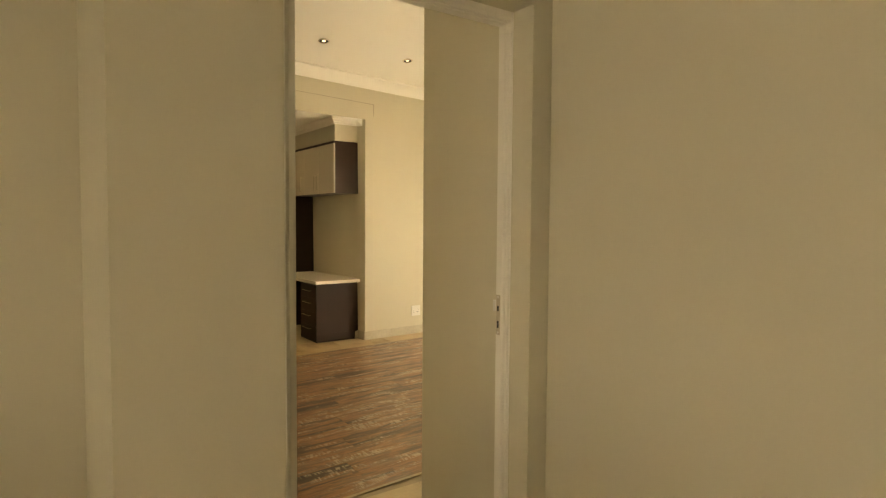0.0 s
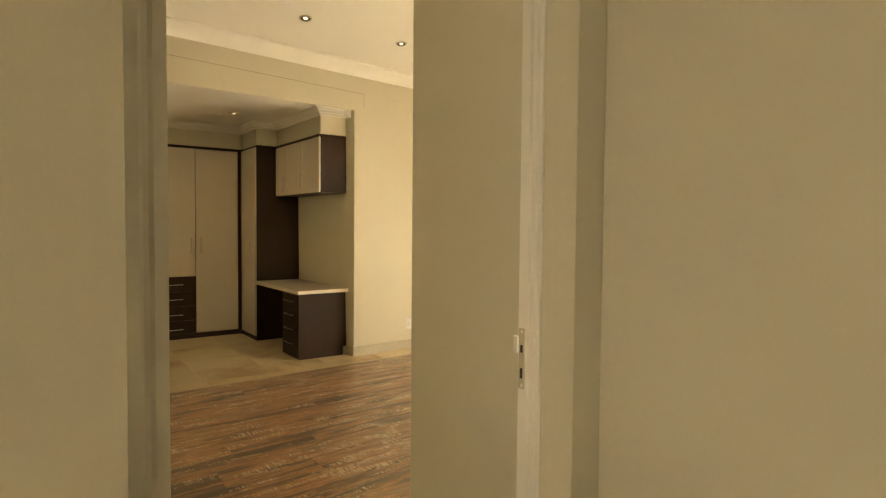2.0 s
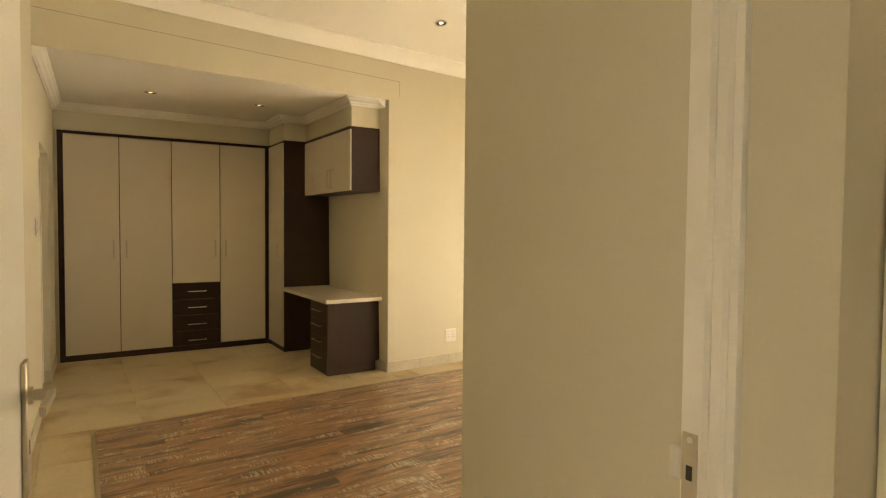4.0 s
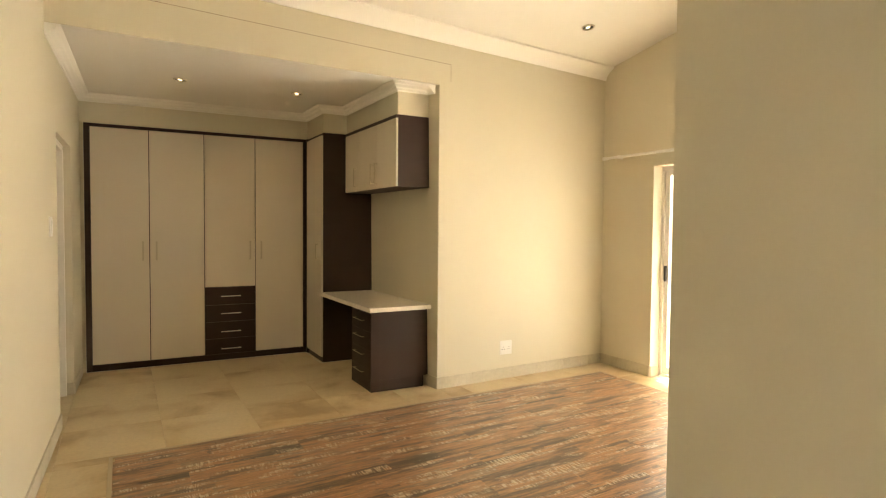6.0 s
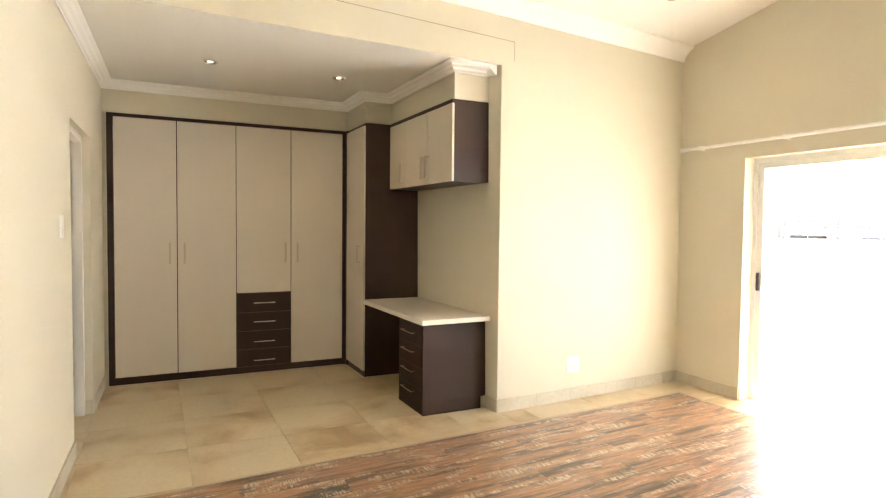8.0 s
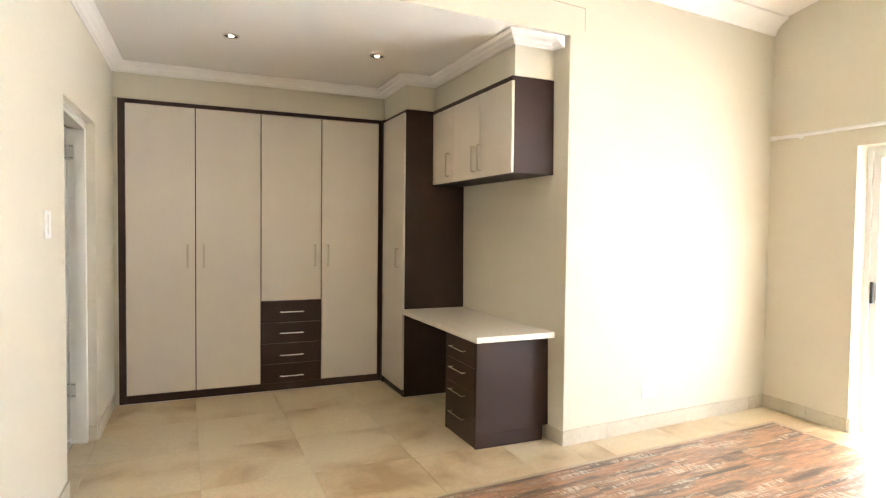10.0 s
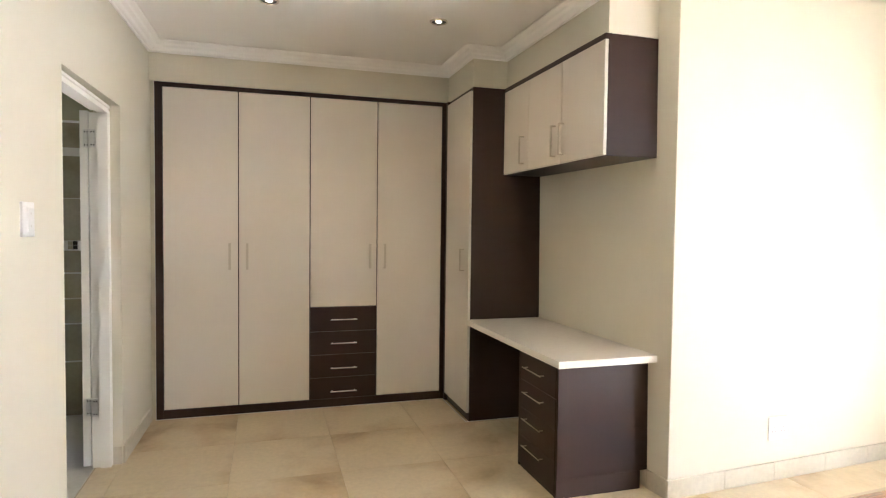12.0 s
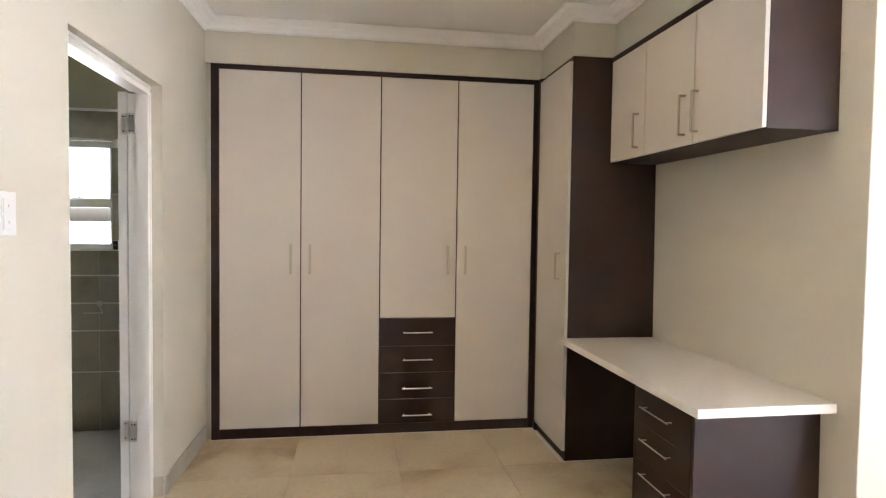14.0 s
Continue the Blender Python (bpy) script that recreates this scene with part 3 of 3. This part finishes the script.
part("side_panel", box((3.300, XF - 0.012, 7.031, 7.049, 0.0, 0.6995), bevel=0.001), DARK, desk)
part("back_panel", box((XF - 0.03, XF - 0.012, 7.05, YT - 0.001, 0.30, 0.699)), DARK, desk)
for z0, z1, zh in ((0.022, 0.186, 0.150), (0.188, 0.350, 0.305), (0.352, 0.514, 0.458), (0.516, 0.676, 0.602)):
    d = part("drawer", box((3.299, 3.317, 6.592, 7.028, z0, z1), bevel=0.0015), DARK, desk)
    part("handle", bar(bmesh.new(), (3.299, 6.73, zh), (3.299, 6.93, zh), (-0.028, 0, 0), 0.0034), NICKEL, d, "thin satin nickel bar handle", True)


# ---- fittings ----
def downlight(x, y, z, tilt, label):
    """Recessed downlight: trim ring, reflector cup and lit lamp; the whole sits in the ceiling's plane."""
    ob = thing("downlight", 0, 0, 0, label, "ceiling light", "recessed downlights")
    for name, mat, prof, note in (("trim_ring", NICKEL, [(0.037, -0.002), (0.039, -0.006), (0.044, -0.006), (0.048, 0.0)], "satin nickel trim ring"), ("baffle", SLOT, [(0.016, -0.0012), (0.0375, -0.0018)], "dark baffle ring")):
        bm = bmesh.new()
        rings = [[bm.verts.new((r * math.cos(a), r * math.sin(a), h)) for a in [k * math.tau / 28 for k in range(28)]] for r, h in prof]
        for p, q in zip(rings, rings[1:]):
            for k in range(28):
                bm.faces.new((p[k], p[(k + 1) % 28], q[(k + 1) % 28], q[k]))
        part(name, bm, mat, ob, note, True)
    bm = bmesh.new()
    bmesh.ops.create_circle(bm, cap_ends=True, segments=24, radius=0.0155, matrix=Matrix.Translation((0, 0, -0.0028)))
    bmesh.ops.reverse_faces(bm, faces=bm.faces[:])
    part("lamp", bm, LAMP, ob, "lit warm lamp")
    bulb = new("bulb", bpy.data.lights.new("bulb", "SPOT"))
    bulb.data.energy, bulb.data.color = 0.42, (1.0, 0.70, 0.40)
    bulb.data.spot_size, bulb.data.spot_blend, bulb.data.shadow_soft_size = radians(150), 1.0, 0.02
    bulb.parent, bulb.location = ob, (0, 0, -0.02)
    ob.matrix_world = Matrix.Translation((x, y, z)) @ tilt @ Matrix.Scale(1.18, 4)
    return ob


level = Matrix.Identity(4)
pitched = Vector((-SX, SY, 1)).normalized().rotation_difference(Vector((0, 0, 1))).inverted().to_matrix().to_4x4()
for x, y in ((1.89, 7.38), (2.884, 7.40)):
    downlight(x, y, ZA, level, "small round recessed downlight lit in the flat alcove ceiling")
for x, y in ((3.017, 5.705), (4.034, 5.757), (5.049, 5.897)):
    downlight(x, y, zc(x, y), pitched, "small round recessed downlight lit in the pitched ceiling")

socket = thing("power_socket", 4.615, yp(4.615), 0.29, "white double wall socket plate with dark pin holes", "socket")
part("plate", box((4.549, 4.681, yp(4.615) - 0.010, yp(4.615) + 0.003, 0.228, 0.358), bevel=0.003), PLASTIC, socket)
YF = yp(4.615) - 0.010
for cx in (4.583, 4.647):
    for dx, dz in ((0, 0.014), (-0.011, -0.009), (0.011, -0.009)):
        part("pin_hole", rod(bmesh.new(), (cx + dx, YF - 0.0006, 0.285 + dz), (cx + dx, YF + 0.001, 0.285 + dz), 0.0038, 10), SLOT, socket)
    part("rocker", box((cx - 0.010, cx + 0.006, YF - 0.004, YF, 0.322, 0.342), bevel=0.001), PLASTIC, socket)

switch = thing("light_switch", xl(6.352), 6.352, 1.40, "white light switch plate with two small rockers", "switch")
part("plate", box((6.30, 6.405, -0.003, 0.009, 1.342, 1.467), bevel=0.003), PLASTIC, switch)
part("inset", box((6.334, 6.388, 0.009, 0.0105, 1.360, 1.450), bevel=0.0006, segments=1), PLASTIC, switch)
for z in (1.382, 1.428):
    part("rocker", box((6.338, 6.384, 0.0105, 0.013, z - 0.0205, z + 0.0205), bevel=0.001), PLASTIC, switch)
    part("pip", box((6.359, 6.363, 0.0129, 0.0134, z - 0.005, z + 0.003)), NICKEL, switch)
for ob in switch.children:
    for v in ob.data.vertices:
        y, o, z = v.co
        v.co = (xl(y) + o, y, z)

# curtain rail above the sliding door
rail = thing("curtain_rail", XR, 5.5, 2.14, "white round curtain rail on small wall brackets", "curtain rail")
part("rod", rod(bmesh.new(), (XR - 0.045, 6.50, 2.14), (XR - 0.045, 2.55, 2.14), 0.014, 16), ALU, rail, smooth=True)
part("finial", rod(bmesh.new(), (XR - 0.045, 6.512, 2.14), (XR - 0.045, 6.482, 2.14), 0.019, 16), ALU, rail, smooth=True)
for y in (6.30, 5.52, 4.60, 3.6, 2.65):
    bm = rod(bmesh.new(), (XR, y, 2.14), (XR - 0.045, y, 2.14), 0.008, 10)
    rod(bm, (XR - 0.045, y - 0.012, 2.14), (XR - 0.045, y + 0.012, 2.14), 0.0185, 16)
    rod(bm, (XR, y, 2.14), (XR - 0.006, y, 2.14), 0.024, 16)
    part("bracket", bm, ALU, rail, smooth=True)

# ---- sliding door ----
slider = thing("window_1", XR + 0.14, 4.6, 0, "white aluminium sliding glass door", "sliding door", kind="structure")
FX = XR + 0.115
part("outer_frame", box((FX, FX + 0.09, SD1 - 0.035, SD1, 0.0, SDH), (FX, FX + 0.09, SD0, SD0 + 0.035, 0, SDH), (FX, FX + 0.09, SD0 + 0.035, SD1 - 0.035, SDH - 0.035, SDH), (FX, FX + 0.09, SD0 + 0.035, SD1 - 0.035, 0.0, 0.03)), ALU, slider)
MID = 4.86
# the last sash is unseen and fills the length added for light
for y0, y1, x0 in ((MID - 0.05, SD1 - 0.035, FX + 0.012), (3.80, MID - 0.022, FX + 0.052), (SD0 + 0.035, 3.828, FX + 0.012)):
    sash = part("sash", box((x0, x0 + 0.032, y1 - (0.03 if y1 < 5 else 0.05), y1, 0.031, SDH - 0.036), (x0, x0 + 0.032, y0, y0 + (0.03 if y0 > 3 else 0.05), 0.031, SDH - 0.036), (x0, x0 + 0.032, y0 + 0.05, y1 - 0.05, SDH - 0.086, SDH - 0.036), (x0, x0 + 0.032, y0 + 0.05, y1 - 0.05, 0.031, 0.10)), ALU, slider)
    pane = part("pane", box((x0 + 0.013, x0 + 0.018, y0 + 0.051, y1 - 0.051, 0.101, SDH - 0.087)), GLASS, sash, "clear glass pane")
    pane.visible_shadow = False
h = part("pull_handle", box((FX - 0.012, FX + 0.011, SD1 - 0.07, SD1 - 0.05, 0.92, 1.07), bevel=0.004), SLOT, slider, "dark moulded pull handle", True)
sill = setting("window_sill", box((XR, FX - 0.001, SD0, SD1, -0.004, 0.001)), SKIRT, "tiled threshold of the sliding door", "threshold")

# ---- bathroom ----
BY = 8.68
bath_floor = setting("bathroom_floor", box((-1.2, 0.94, 5.6, BY, -0.004, 0.0)), BATH_FLOOR, "grey-brown tiled bathroom floor", "floor")
# window widened on its unseen left side to brighten the bathroom
WNX0, WNX1, WNZ0, WNZ1 = -0.60, 0.46, 1.20, 1.905
wall_bath = setting("wall_bathroom", box((-1.2, WNX0, BY, BY + 0.2, 0, 2.75), (WNX1, 0.94, BY, BY + 0.2, 0, 2.75), (WNX0, WNX1, BY, BY + 0.2, 0, WNZ0), (WNX0, WNX1, BY, BY + 0.2, WNZ1, 2.75)), BATH_PAINT, "olive painted bathroom wall with a small window", "wall")
setting("wall_bathroom_west", box((-1.4, -1.2, 5.4, BY + 0.2, 0, 2.75)), BATH_PAINT, "olive painted bathroom wall", "wall")
setting("wall_bathroom_south", box((-1.2, 0.94, 5.4, 5.6, 0, 2.75)), BATH_PAINT, "olive painted bathroom wall", "wall")
setting("ceiling_bathroom", box((-1.4, 0.94, 5.4, BY + 0.2, 2.60, 2.75)), WHITE, "white bathroom ceiling", "ceiling")
tiles_bath = setting("bathroom_tiling", box((-1.2, WNX0 - 0.002, BY - 0.004, BY, 0, 2.10), (WNX1 + 0.002, 0.93, BY - 0.004, BY, 0, 2.10), (WNX0 - 0.002, WNX1 + 0.002, BY - 0.004, BY, 0, WNZ0), (WNX0 - 0.002, WNX1 + 0.002, BY - 0.004, BY, WNZ1, 2.10)), PLASTIC, "pale grout behind grey wall tiles", "wall tiling")
part("edge_trim", box((-1.2, 0.93, BY - 0.016, BY - 0.004, 2.095, 2.110)), PLASTIC, tiles_bath, "white tile edge trim")
rows = [0.0, 0.395, 0.667, 0.848, 1.03, 1.196]
for z0, z1 in zip(rows, rows[1:]):
    for k in range(4):
        part("tile", box((-1.18 + k * 0.52, -1.18 + k * 0.52 + 0.516, BY - 0.011, BY - 0.004, z0 + 0.005, z1 - 0.005)), BATH_TILE, tiles_bath)
for z0, z1 in ((1.262, 1.56), (1.564, 1.86)):
    part("tile", box((WNX1 + 0.004, 0.93, BY - 0.011, BY - 0.004, z0, z1)), BATH_TILE, tiles_bath)
part("tile", box((-1.18, 0.93, BY - 0.011, BY - 0.004, 1.92, 2.094)), BATH_TILE, tiles_bath)
for k in range(8):
    for j in range(2):
        part("mosaic_tile", box((WNX1 + 0.006 + k * 0.031, WNX1 + 0.034 + k * 0.031, BY - 0.010, BY - 0.004, 1.200 + j * 0.03, 1.228 + j * 0.03)), (SLOT, BATH_TILE, PLASTIC)[(k * 2 + j * 3) % 3], tiles_bath)
bw = thing("window_2", (WNX0 + WNX1) / 2, BY + 0.08, WNZ0, "small white-framed bathroom window with top-hung sash", "window", kind="structure")
part("frame", box((WNX0, WNX0 + 0.035, BY + 0.06, BY + 0.11, WNZ0, WNZ1), (WNX1 - 0.035, WNX1, BY + 0.06, BY + 0.11, WNZ0, WNZ1), (WNX0 + 0.035, WNX1 - 0.035, BY + 0.06, BY + 0.11, WNZ0, WNZ0 + 0.035), (WNX0 + 0.035, WNX1 - 0.035, BY + 0.06, BY + 0.11, WNZ1 - 0.04, WNZ1), (WNX0 + 0.035, WNX1 - 0.035, BY + 0.06, BY + 0.11, 1.475, 1.53)), ALU, bw)
for z0, z1 in ((WNZ0 + 0.035, 1.475), (1.53, WNZ1 - 0.04)):
    p = part("pane", box((WNX0 + 0.035, WNX1 - 0.035, BY + 0.082, BY + 0.087, z0, z1)), GLASS, bw, "clear glass pane")
    p.visible_shadow = False
bm = rod(bmesh.new(), (0.16, BY + 0.05, 1.515), (0.26, BY + 0.03, 1.54), 0.006, 8)
part("stay", bm, STEEL, bw, "steel window stay")
holder = thing("toilet_roll_holder", 0.39, BY - 0.011, 0.83, "chromed toilet roll holder on the tiled wall", "roll holder")
part("rose", box((0.375, 0.405, BY - 0.035, BY - 0.011, 0.835, 0.865), bevel=0.004), STEEL, holder, smooth=True)
part("arm", rod(rod(bmesh.new(), (0.39, BY - 0.05, 0.85), (0.415, BY - 0.05, 0.79), 0.004, 8), (0.415, BY - 0.05, 0.79), (0.30, BY - 0.05, 0.79), 0.004, 8), STEEL, holder, smooth=True)

# ---- outside ----
ground = setting("ground", box((6.13, 900, -600, 600, -0.25, -0.12), (-900, 6.13, -600, -3.2, -0.25, -0.12), (-900, 6.13, 9.3, 600, -0.25, -0.12), (-900, -3.2, -3.2, 9.3, -0.25, -0.12)), PAVING, "pale concrete paving and open ground", "ground")
terrace = setting("terrace", box((6.13, 9.5, 0.5, 9.0, -0.119, -0.03), bevel=0.01), PAVING, "pale paved terrace outside the sliding door", "terrace")
# wing wall of the house beside the sliding door, with a low ledge
wing = setting("wall_wing", box((6.13, 7.04, 6.42, 6.64, -0.03, 4.0)), RENDER, "pale rendered outer wing wall of the house", "wall")
# upright glowing sheet, added to whiten the sky near the horizon
sky_sheet = setting("backdrop", prism([(300, -500), (302, -500), (302, 900), (300, 900)], -0.3, 90, flat), glow("backdrop_glow", (1.0, 0.99, 0.97), 0.13), "glowing white backdrop sheet standing in for the low sky", "sky")
lawn = setting("lawn", box((58, 84, -80, 160, -0.119, -0.100)), LAWN, "pale green lawn strip in front of the houses", "lawn")


def low_planter(x, y):
    """Low concrete planter with a ribbed front."""
    pl = thing("planter", x, y, -0.03, "low pale concrete planter with dark ribbed front", "planter")
    part("trough", box((x, x + 0.30, y, y + 0.62, -0.03, 0.11), bevel=0.008), RENDER, pl)
    part("coping", box((x - 0.02, x + 0.32, y - 0.02, y + 0.64, 0.11, 0.135), bevel=0.006), RENDER, pl)
    for k in range(7):
        part("rib", box((x - 0.014, x, y + 0.03 + k * 0.085, y + 0.075 + k * 0.085, -0.01, 0.095)), RIB, pl)


def opening(ho, x, y0, y1, z0, z1):
    """Window of a far house: white frame proud of the wall with a dark pane and a centre mullion. Also draws the
    balcony's shade as a dark pane.
    """
    win = part("window", box((x - 0.06, x - 0.002, y0 - 0.08, y1 + 0.08, z0 - 0.08, z1 + 0.08)), ALU, ho)
    part("pane", box((x - 0.075, x - 0.061, y0, y1, z0, z1)), GLOOM, win, "dark window pane; the long one under the balcony is painted shade")
    if y1 - y0 > 1.5:
        part("mullion", box((x - 0.09, x - 0.0755, (y0 + y1) / 2 - 0.05, (y0 + y1) / 2 + 0.05, z0, z1)), ALU, win)


def villa(x):
    """Two-storey flat-roofed house with a projecting balcony."""
    ho = thing("house", x, 58, -0.12, "pale two-storey house with flat parapet and dark windows", "house")
    part("wall", box((x, x + 10, 44.0, 68.7, -0.12, 3.35)), RENDER, ho)
    part("roof", box((x - 0.1, x + 10.1, 43.9, 68.8, 3.35, 3.55)), RENDER, ho, "flat white parapet roof")
    part("balcony", box((x - 1.6, x, 59.6, 67.4, 0.62, 0.90)), RENDER, ho)
    part("balustrade", box((x - 1.62, x - 1.57, 59.6, 67.4, 0.90, 1.30)), ALU, ho, "white balcony balustrade")
    # y 60.7 to 66.9 is no window: the shade below the balcony, as colour
    for y0, y1, z0, z1 in ((62.6, 65.7, 1.56, 3.05), (60.4, 61.5, 1.56, 3.05), (67.6, 68.1, 1.8, 2.9), (58.8, 59.3, 1.5, 3.05), (53.0, 56.4, 1.5, 3.05), (47.0, 50.0, 1.5, 3.05), (67.7, 68.3, -0.02, 0.32), (60.7, 66.9, -0.02, 0.55), (58.8, 59.4, -0.02, 0.45), (50.0, 55.5, -0.02, 0.5)):
        opening(ho, x, y0, y1, z0, z1)


def bungalow(x):
    """Single-storey house with a low hipped roof and an open garage."""
    ho = thing("house", x, 76, -0.12, "single-storey pale house with grey hipped roof and garage", "house")
    y0, y1, d, h = 69.4, 92.0, 9.0, 1.95
    part("wall", box((x, x + d, y0, y1, -0.12, h)), RENDER, ho)
    bm = bmesh.new()
    e = 0.7
    base = [bm.verts.new(p) for p in ((x - e, y0 - e, h), (x + d + e, y0 - e, h), (x + d + e, y1 + e, h), (x - e, y1 + e, h))]
    a, b = bm.verts.new((x + d / 2, y0 + 4, h + 0.85)), bm.verts.new((x + d / 2, y1 - 4, h + 0.85))
    bm.faces.new(base[::-1])
    for f in ((base[0], base[1], a), (base[1], base[2], b, a), (base[2], base[3], b), (base[3], base[0], a, b)):
        bm.faces.new(f)
    part("roof", bm, ROOF, ho, "grey tiled hipped roof")
    part("gutter", box((x - e - 0.1, x - e, y0 - e, y1 + e, h - 0.12, h + 0.02)), ALU, ho)
    # shade inside the open garage, put in as a flat dark sheet
    part("garage_door", box((x - 0.04, x - 0.003, 69.6, 72.0, -0.11, 1.25)), GLOOM, ho, "dark sheet for the shade in an open garage")
    for p, q in ((75.4, 77.3), (81.0, 83.5)):
        opening(ho, x, p, q, 0.1, 1.15)


low_planter(9.22, 6.28)
villa(98.5)
bungalow(97.0)

# ---- floor pieces and skirting, last ----
LX0, LX1, LY0, LY1 = 1.385, 5.583, 2.83, 5.948     # extent of the boards at the left edge
skewed = lambda u, v, w: (u, v + SKEW * (u - LX0), w)
boards = setting("laminate_floor", prism([(LX0, LY0), (LX1, LY0), (LX1, LY1), (LX0, LY1)], -0.006, -0.003, skewed), SLOT, "weathered rust-brown laminate boards with pale scrapes", "floor")
for x0, x1, y0, y1 in ((LX0 - 0.022, LX0 - 0.001, LY0 - 0.022, LY1 + 0.022), (LX1 + 0.001, LX1 + 0.022, LY0 - 0.022, LY1 + 0.022), (LX0 - 0.001, LX1 + 0.001, LY1 + 0.001, LY1 + 0.022), (LX0 - 0.001, LX1 + 0.001, LY0 - 0.022, LY0 - 0.001)):
    part("edge_profile", prism([(x0, y0), (x1, y0), (x1, y1), (x0, y1)], -0.004, 0.0065, skewed), PROFILE, boards, "brown metal edge profile round the boards")
PL, PW = 1.21, 0.191
cache = {}


def slab_mesh(name, w, d, h, mat, bev, shear=0.0):
    """Shared mesh of a chamfered piece with its corner at the origin."""
    key = (name, round(w, 3), round(d, 3))
    if key not in cache:
        bm = bmesh.new()
        lo = [bm.verts.new(p) for p in ((0, 0, 0), (w, 0, 0), (w, d, 0), (0, d, 0))]
        md = [bm.verts.new((v.co.x, v.co.y, h - bev)) for v in lo]
        hi = [bm.verts.new((min(max(v.co.x, bev), w - bev), min(max(v.co.y, bev), d - bev), h)) for v in lo]
        for v in lo + md + hi:
            v.co.y += shear * v.co.x
        bm.faces.new(hi)
        for p, q in ((lo, md), (md, hi)):
            for i in range(4):
                bm.faces.new((p[i], p[(i + 1) % 4], q[(i + 1) % 4], q[i]))
        cache[key] = mesh(name, bm, mat)
    return cache[key]


def piece(name, me, x, y, z, parent):
    ob = new(name, me)
    ob.location = (x, y, z)
    ob.parent = parent
    return ob


row = 0
y = LY0
while y < LY1 - 0.01:
    w = min(PW, LY1 - y)
    x = LX0 - (row * 0.437 % 1.0) * PL
    while x < LX1 - 0.005:
        a, b = max(x, LX0), min(x + PL, LX1)
        if b - a > 0.02:
            piece("board", slab_mesh("board", b - a - 0.0006, w - 0.0006, 0.0085, LAMINATE, 0.0008, SKEW), a, y + SKEW * (a - LX0), -0.004, boards)
        x += PL
    y += PW
    row += 1

tiling = setting("tile_floor", box((XL - 0.2, 2.03, -0.1, 0.1, -0.0065, -0.0062)), GROUT, "large cloudy beige cement-look floor tiles", "floor")
TS, TX, TY = 0.602, 1.683, 6.605


def tile_field(x0, x1, y0, y1, z=-0.006):
    i0, i1 = math.floor((x0 - TX) / TS), math.ceil((x1 - TX) / TS)
    j0, j1 = math.floor((y0 - TY) / TS), math.ceil((y1 - TY) / TS)
    for i in range(i0, i1):
        for j in range(j0, j1):
            a, b = max(TX + i * TS, x0), min(TX + (i + 1) * TS, x1)
            c, e = max(TY + j * TS, y0), min(TY + (j + 1) * TS, y1)
            if b - a > 0.012 and e - c > 0.012:
                piece("tile", slab_mesh("tile", b - a - 0.002, e - c - 0.002, 0.006, TILE, 0.0008), a + 0.001, c + 0.001, z, tiling)


tile_field(0.95, XP, LY1 - 0.05, YB)
tile_field(XP, XR, LY1 + 0.10, yp(XR))
tile_field(0.95, LX0 - 0.024, 1.92, LY1 - 0.05)
tile_field(LX1 + 0.024, XR, YN, LY1 + 0.10)
tile_field(LX0 - 0.022, LX1 + 0.022, YN, LY0 - 0.024)
tile_field(1.08, 2.03, 1.58, YN)
tile_field(-0.8, 2.01, -1.6, 1.57)

skirting = setting("baseboard", box((XP + 0.001, XP + 0.002, YP - 0.001, YP, 0, 0.09)), SKIRT, "beige cement-look tile skirting", "skirting")


def skirt(p, q, joints):
    """Tiles of skirting along a wall's face from p to q; they stand out to the left of that way."""
    p, q = Vector(p), Vector(q)
    d = (q - p).normalized()
    o = Vector((-d.y, d.x))
    cuts = [0] + [j for j in joints if 0.03 < j < (q - p).length - 0.03] + [(q - p).length]
    for a, b in zip(cuts, cuts[1:]):
        bm = box((a + 0.001, b - 0.001, 0, 0.011, 0.0005, 0.102), bevel=0.0012, segments=1)
        for v in bm.verts:
            c = p + d * v.co.x + o * v.co.y
            v.co = (c.x, c.y, v.co.z)
        part("skirting_tile", bm, SKIRT, skirting)


steps = [0.35 + 0.6 * k for k in range(16)]
skirt((XR, yp(XR)), (XP - 0.012, yp(XP - 0.012)), [0.19, 0.54, 0.90, 1.30, 1.66])
skirt((XP - 0.001, YP), (3.843, 6.568), [])
skirt((xl(BO0), BO0), (xl(2.0), 2.0), steps)
skirt((xl(YW) - 0.002, YW), (xl(BO1), BO1), [0.4])
skirt((XR, SD1), (XR, yp(XR)), [0.3])
skirt((XR, YN), (XR, SD0), [])
skirt((2.037, YN), (XR, YN), steps)
skirt((2.037, 1.81), (2.037, YN + 0.011), [0.4])
skirt((2.01, -1.6), (2.01, 1.57), steps)
skirt((1.07, 1.57), (0.68, 1.57), [])
skirt((xl(BO1) - 0.001, BO1), (1.031, BO1), [])
skirt((FX, SD1), (XR, SD1), [])
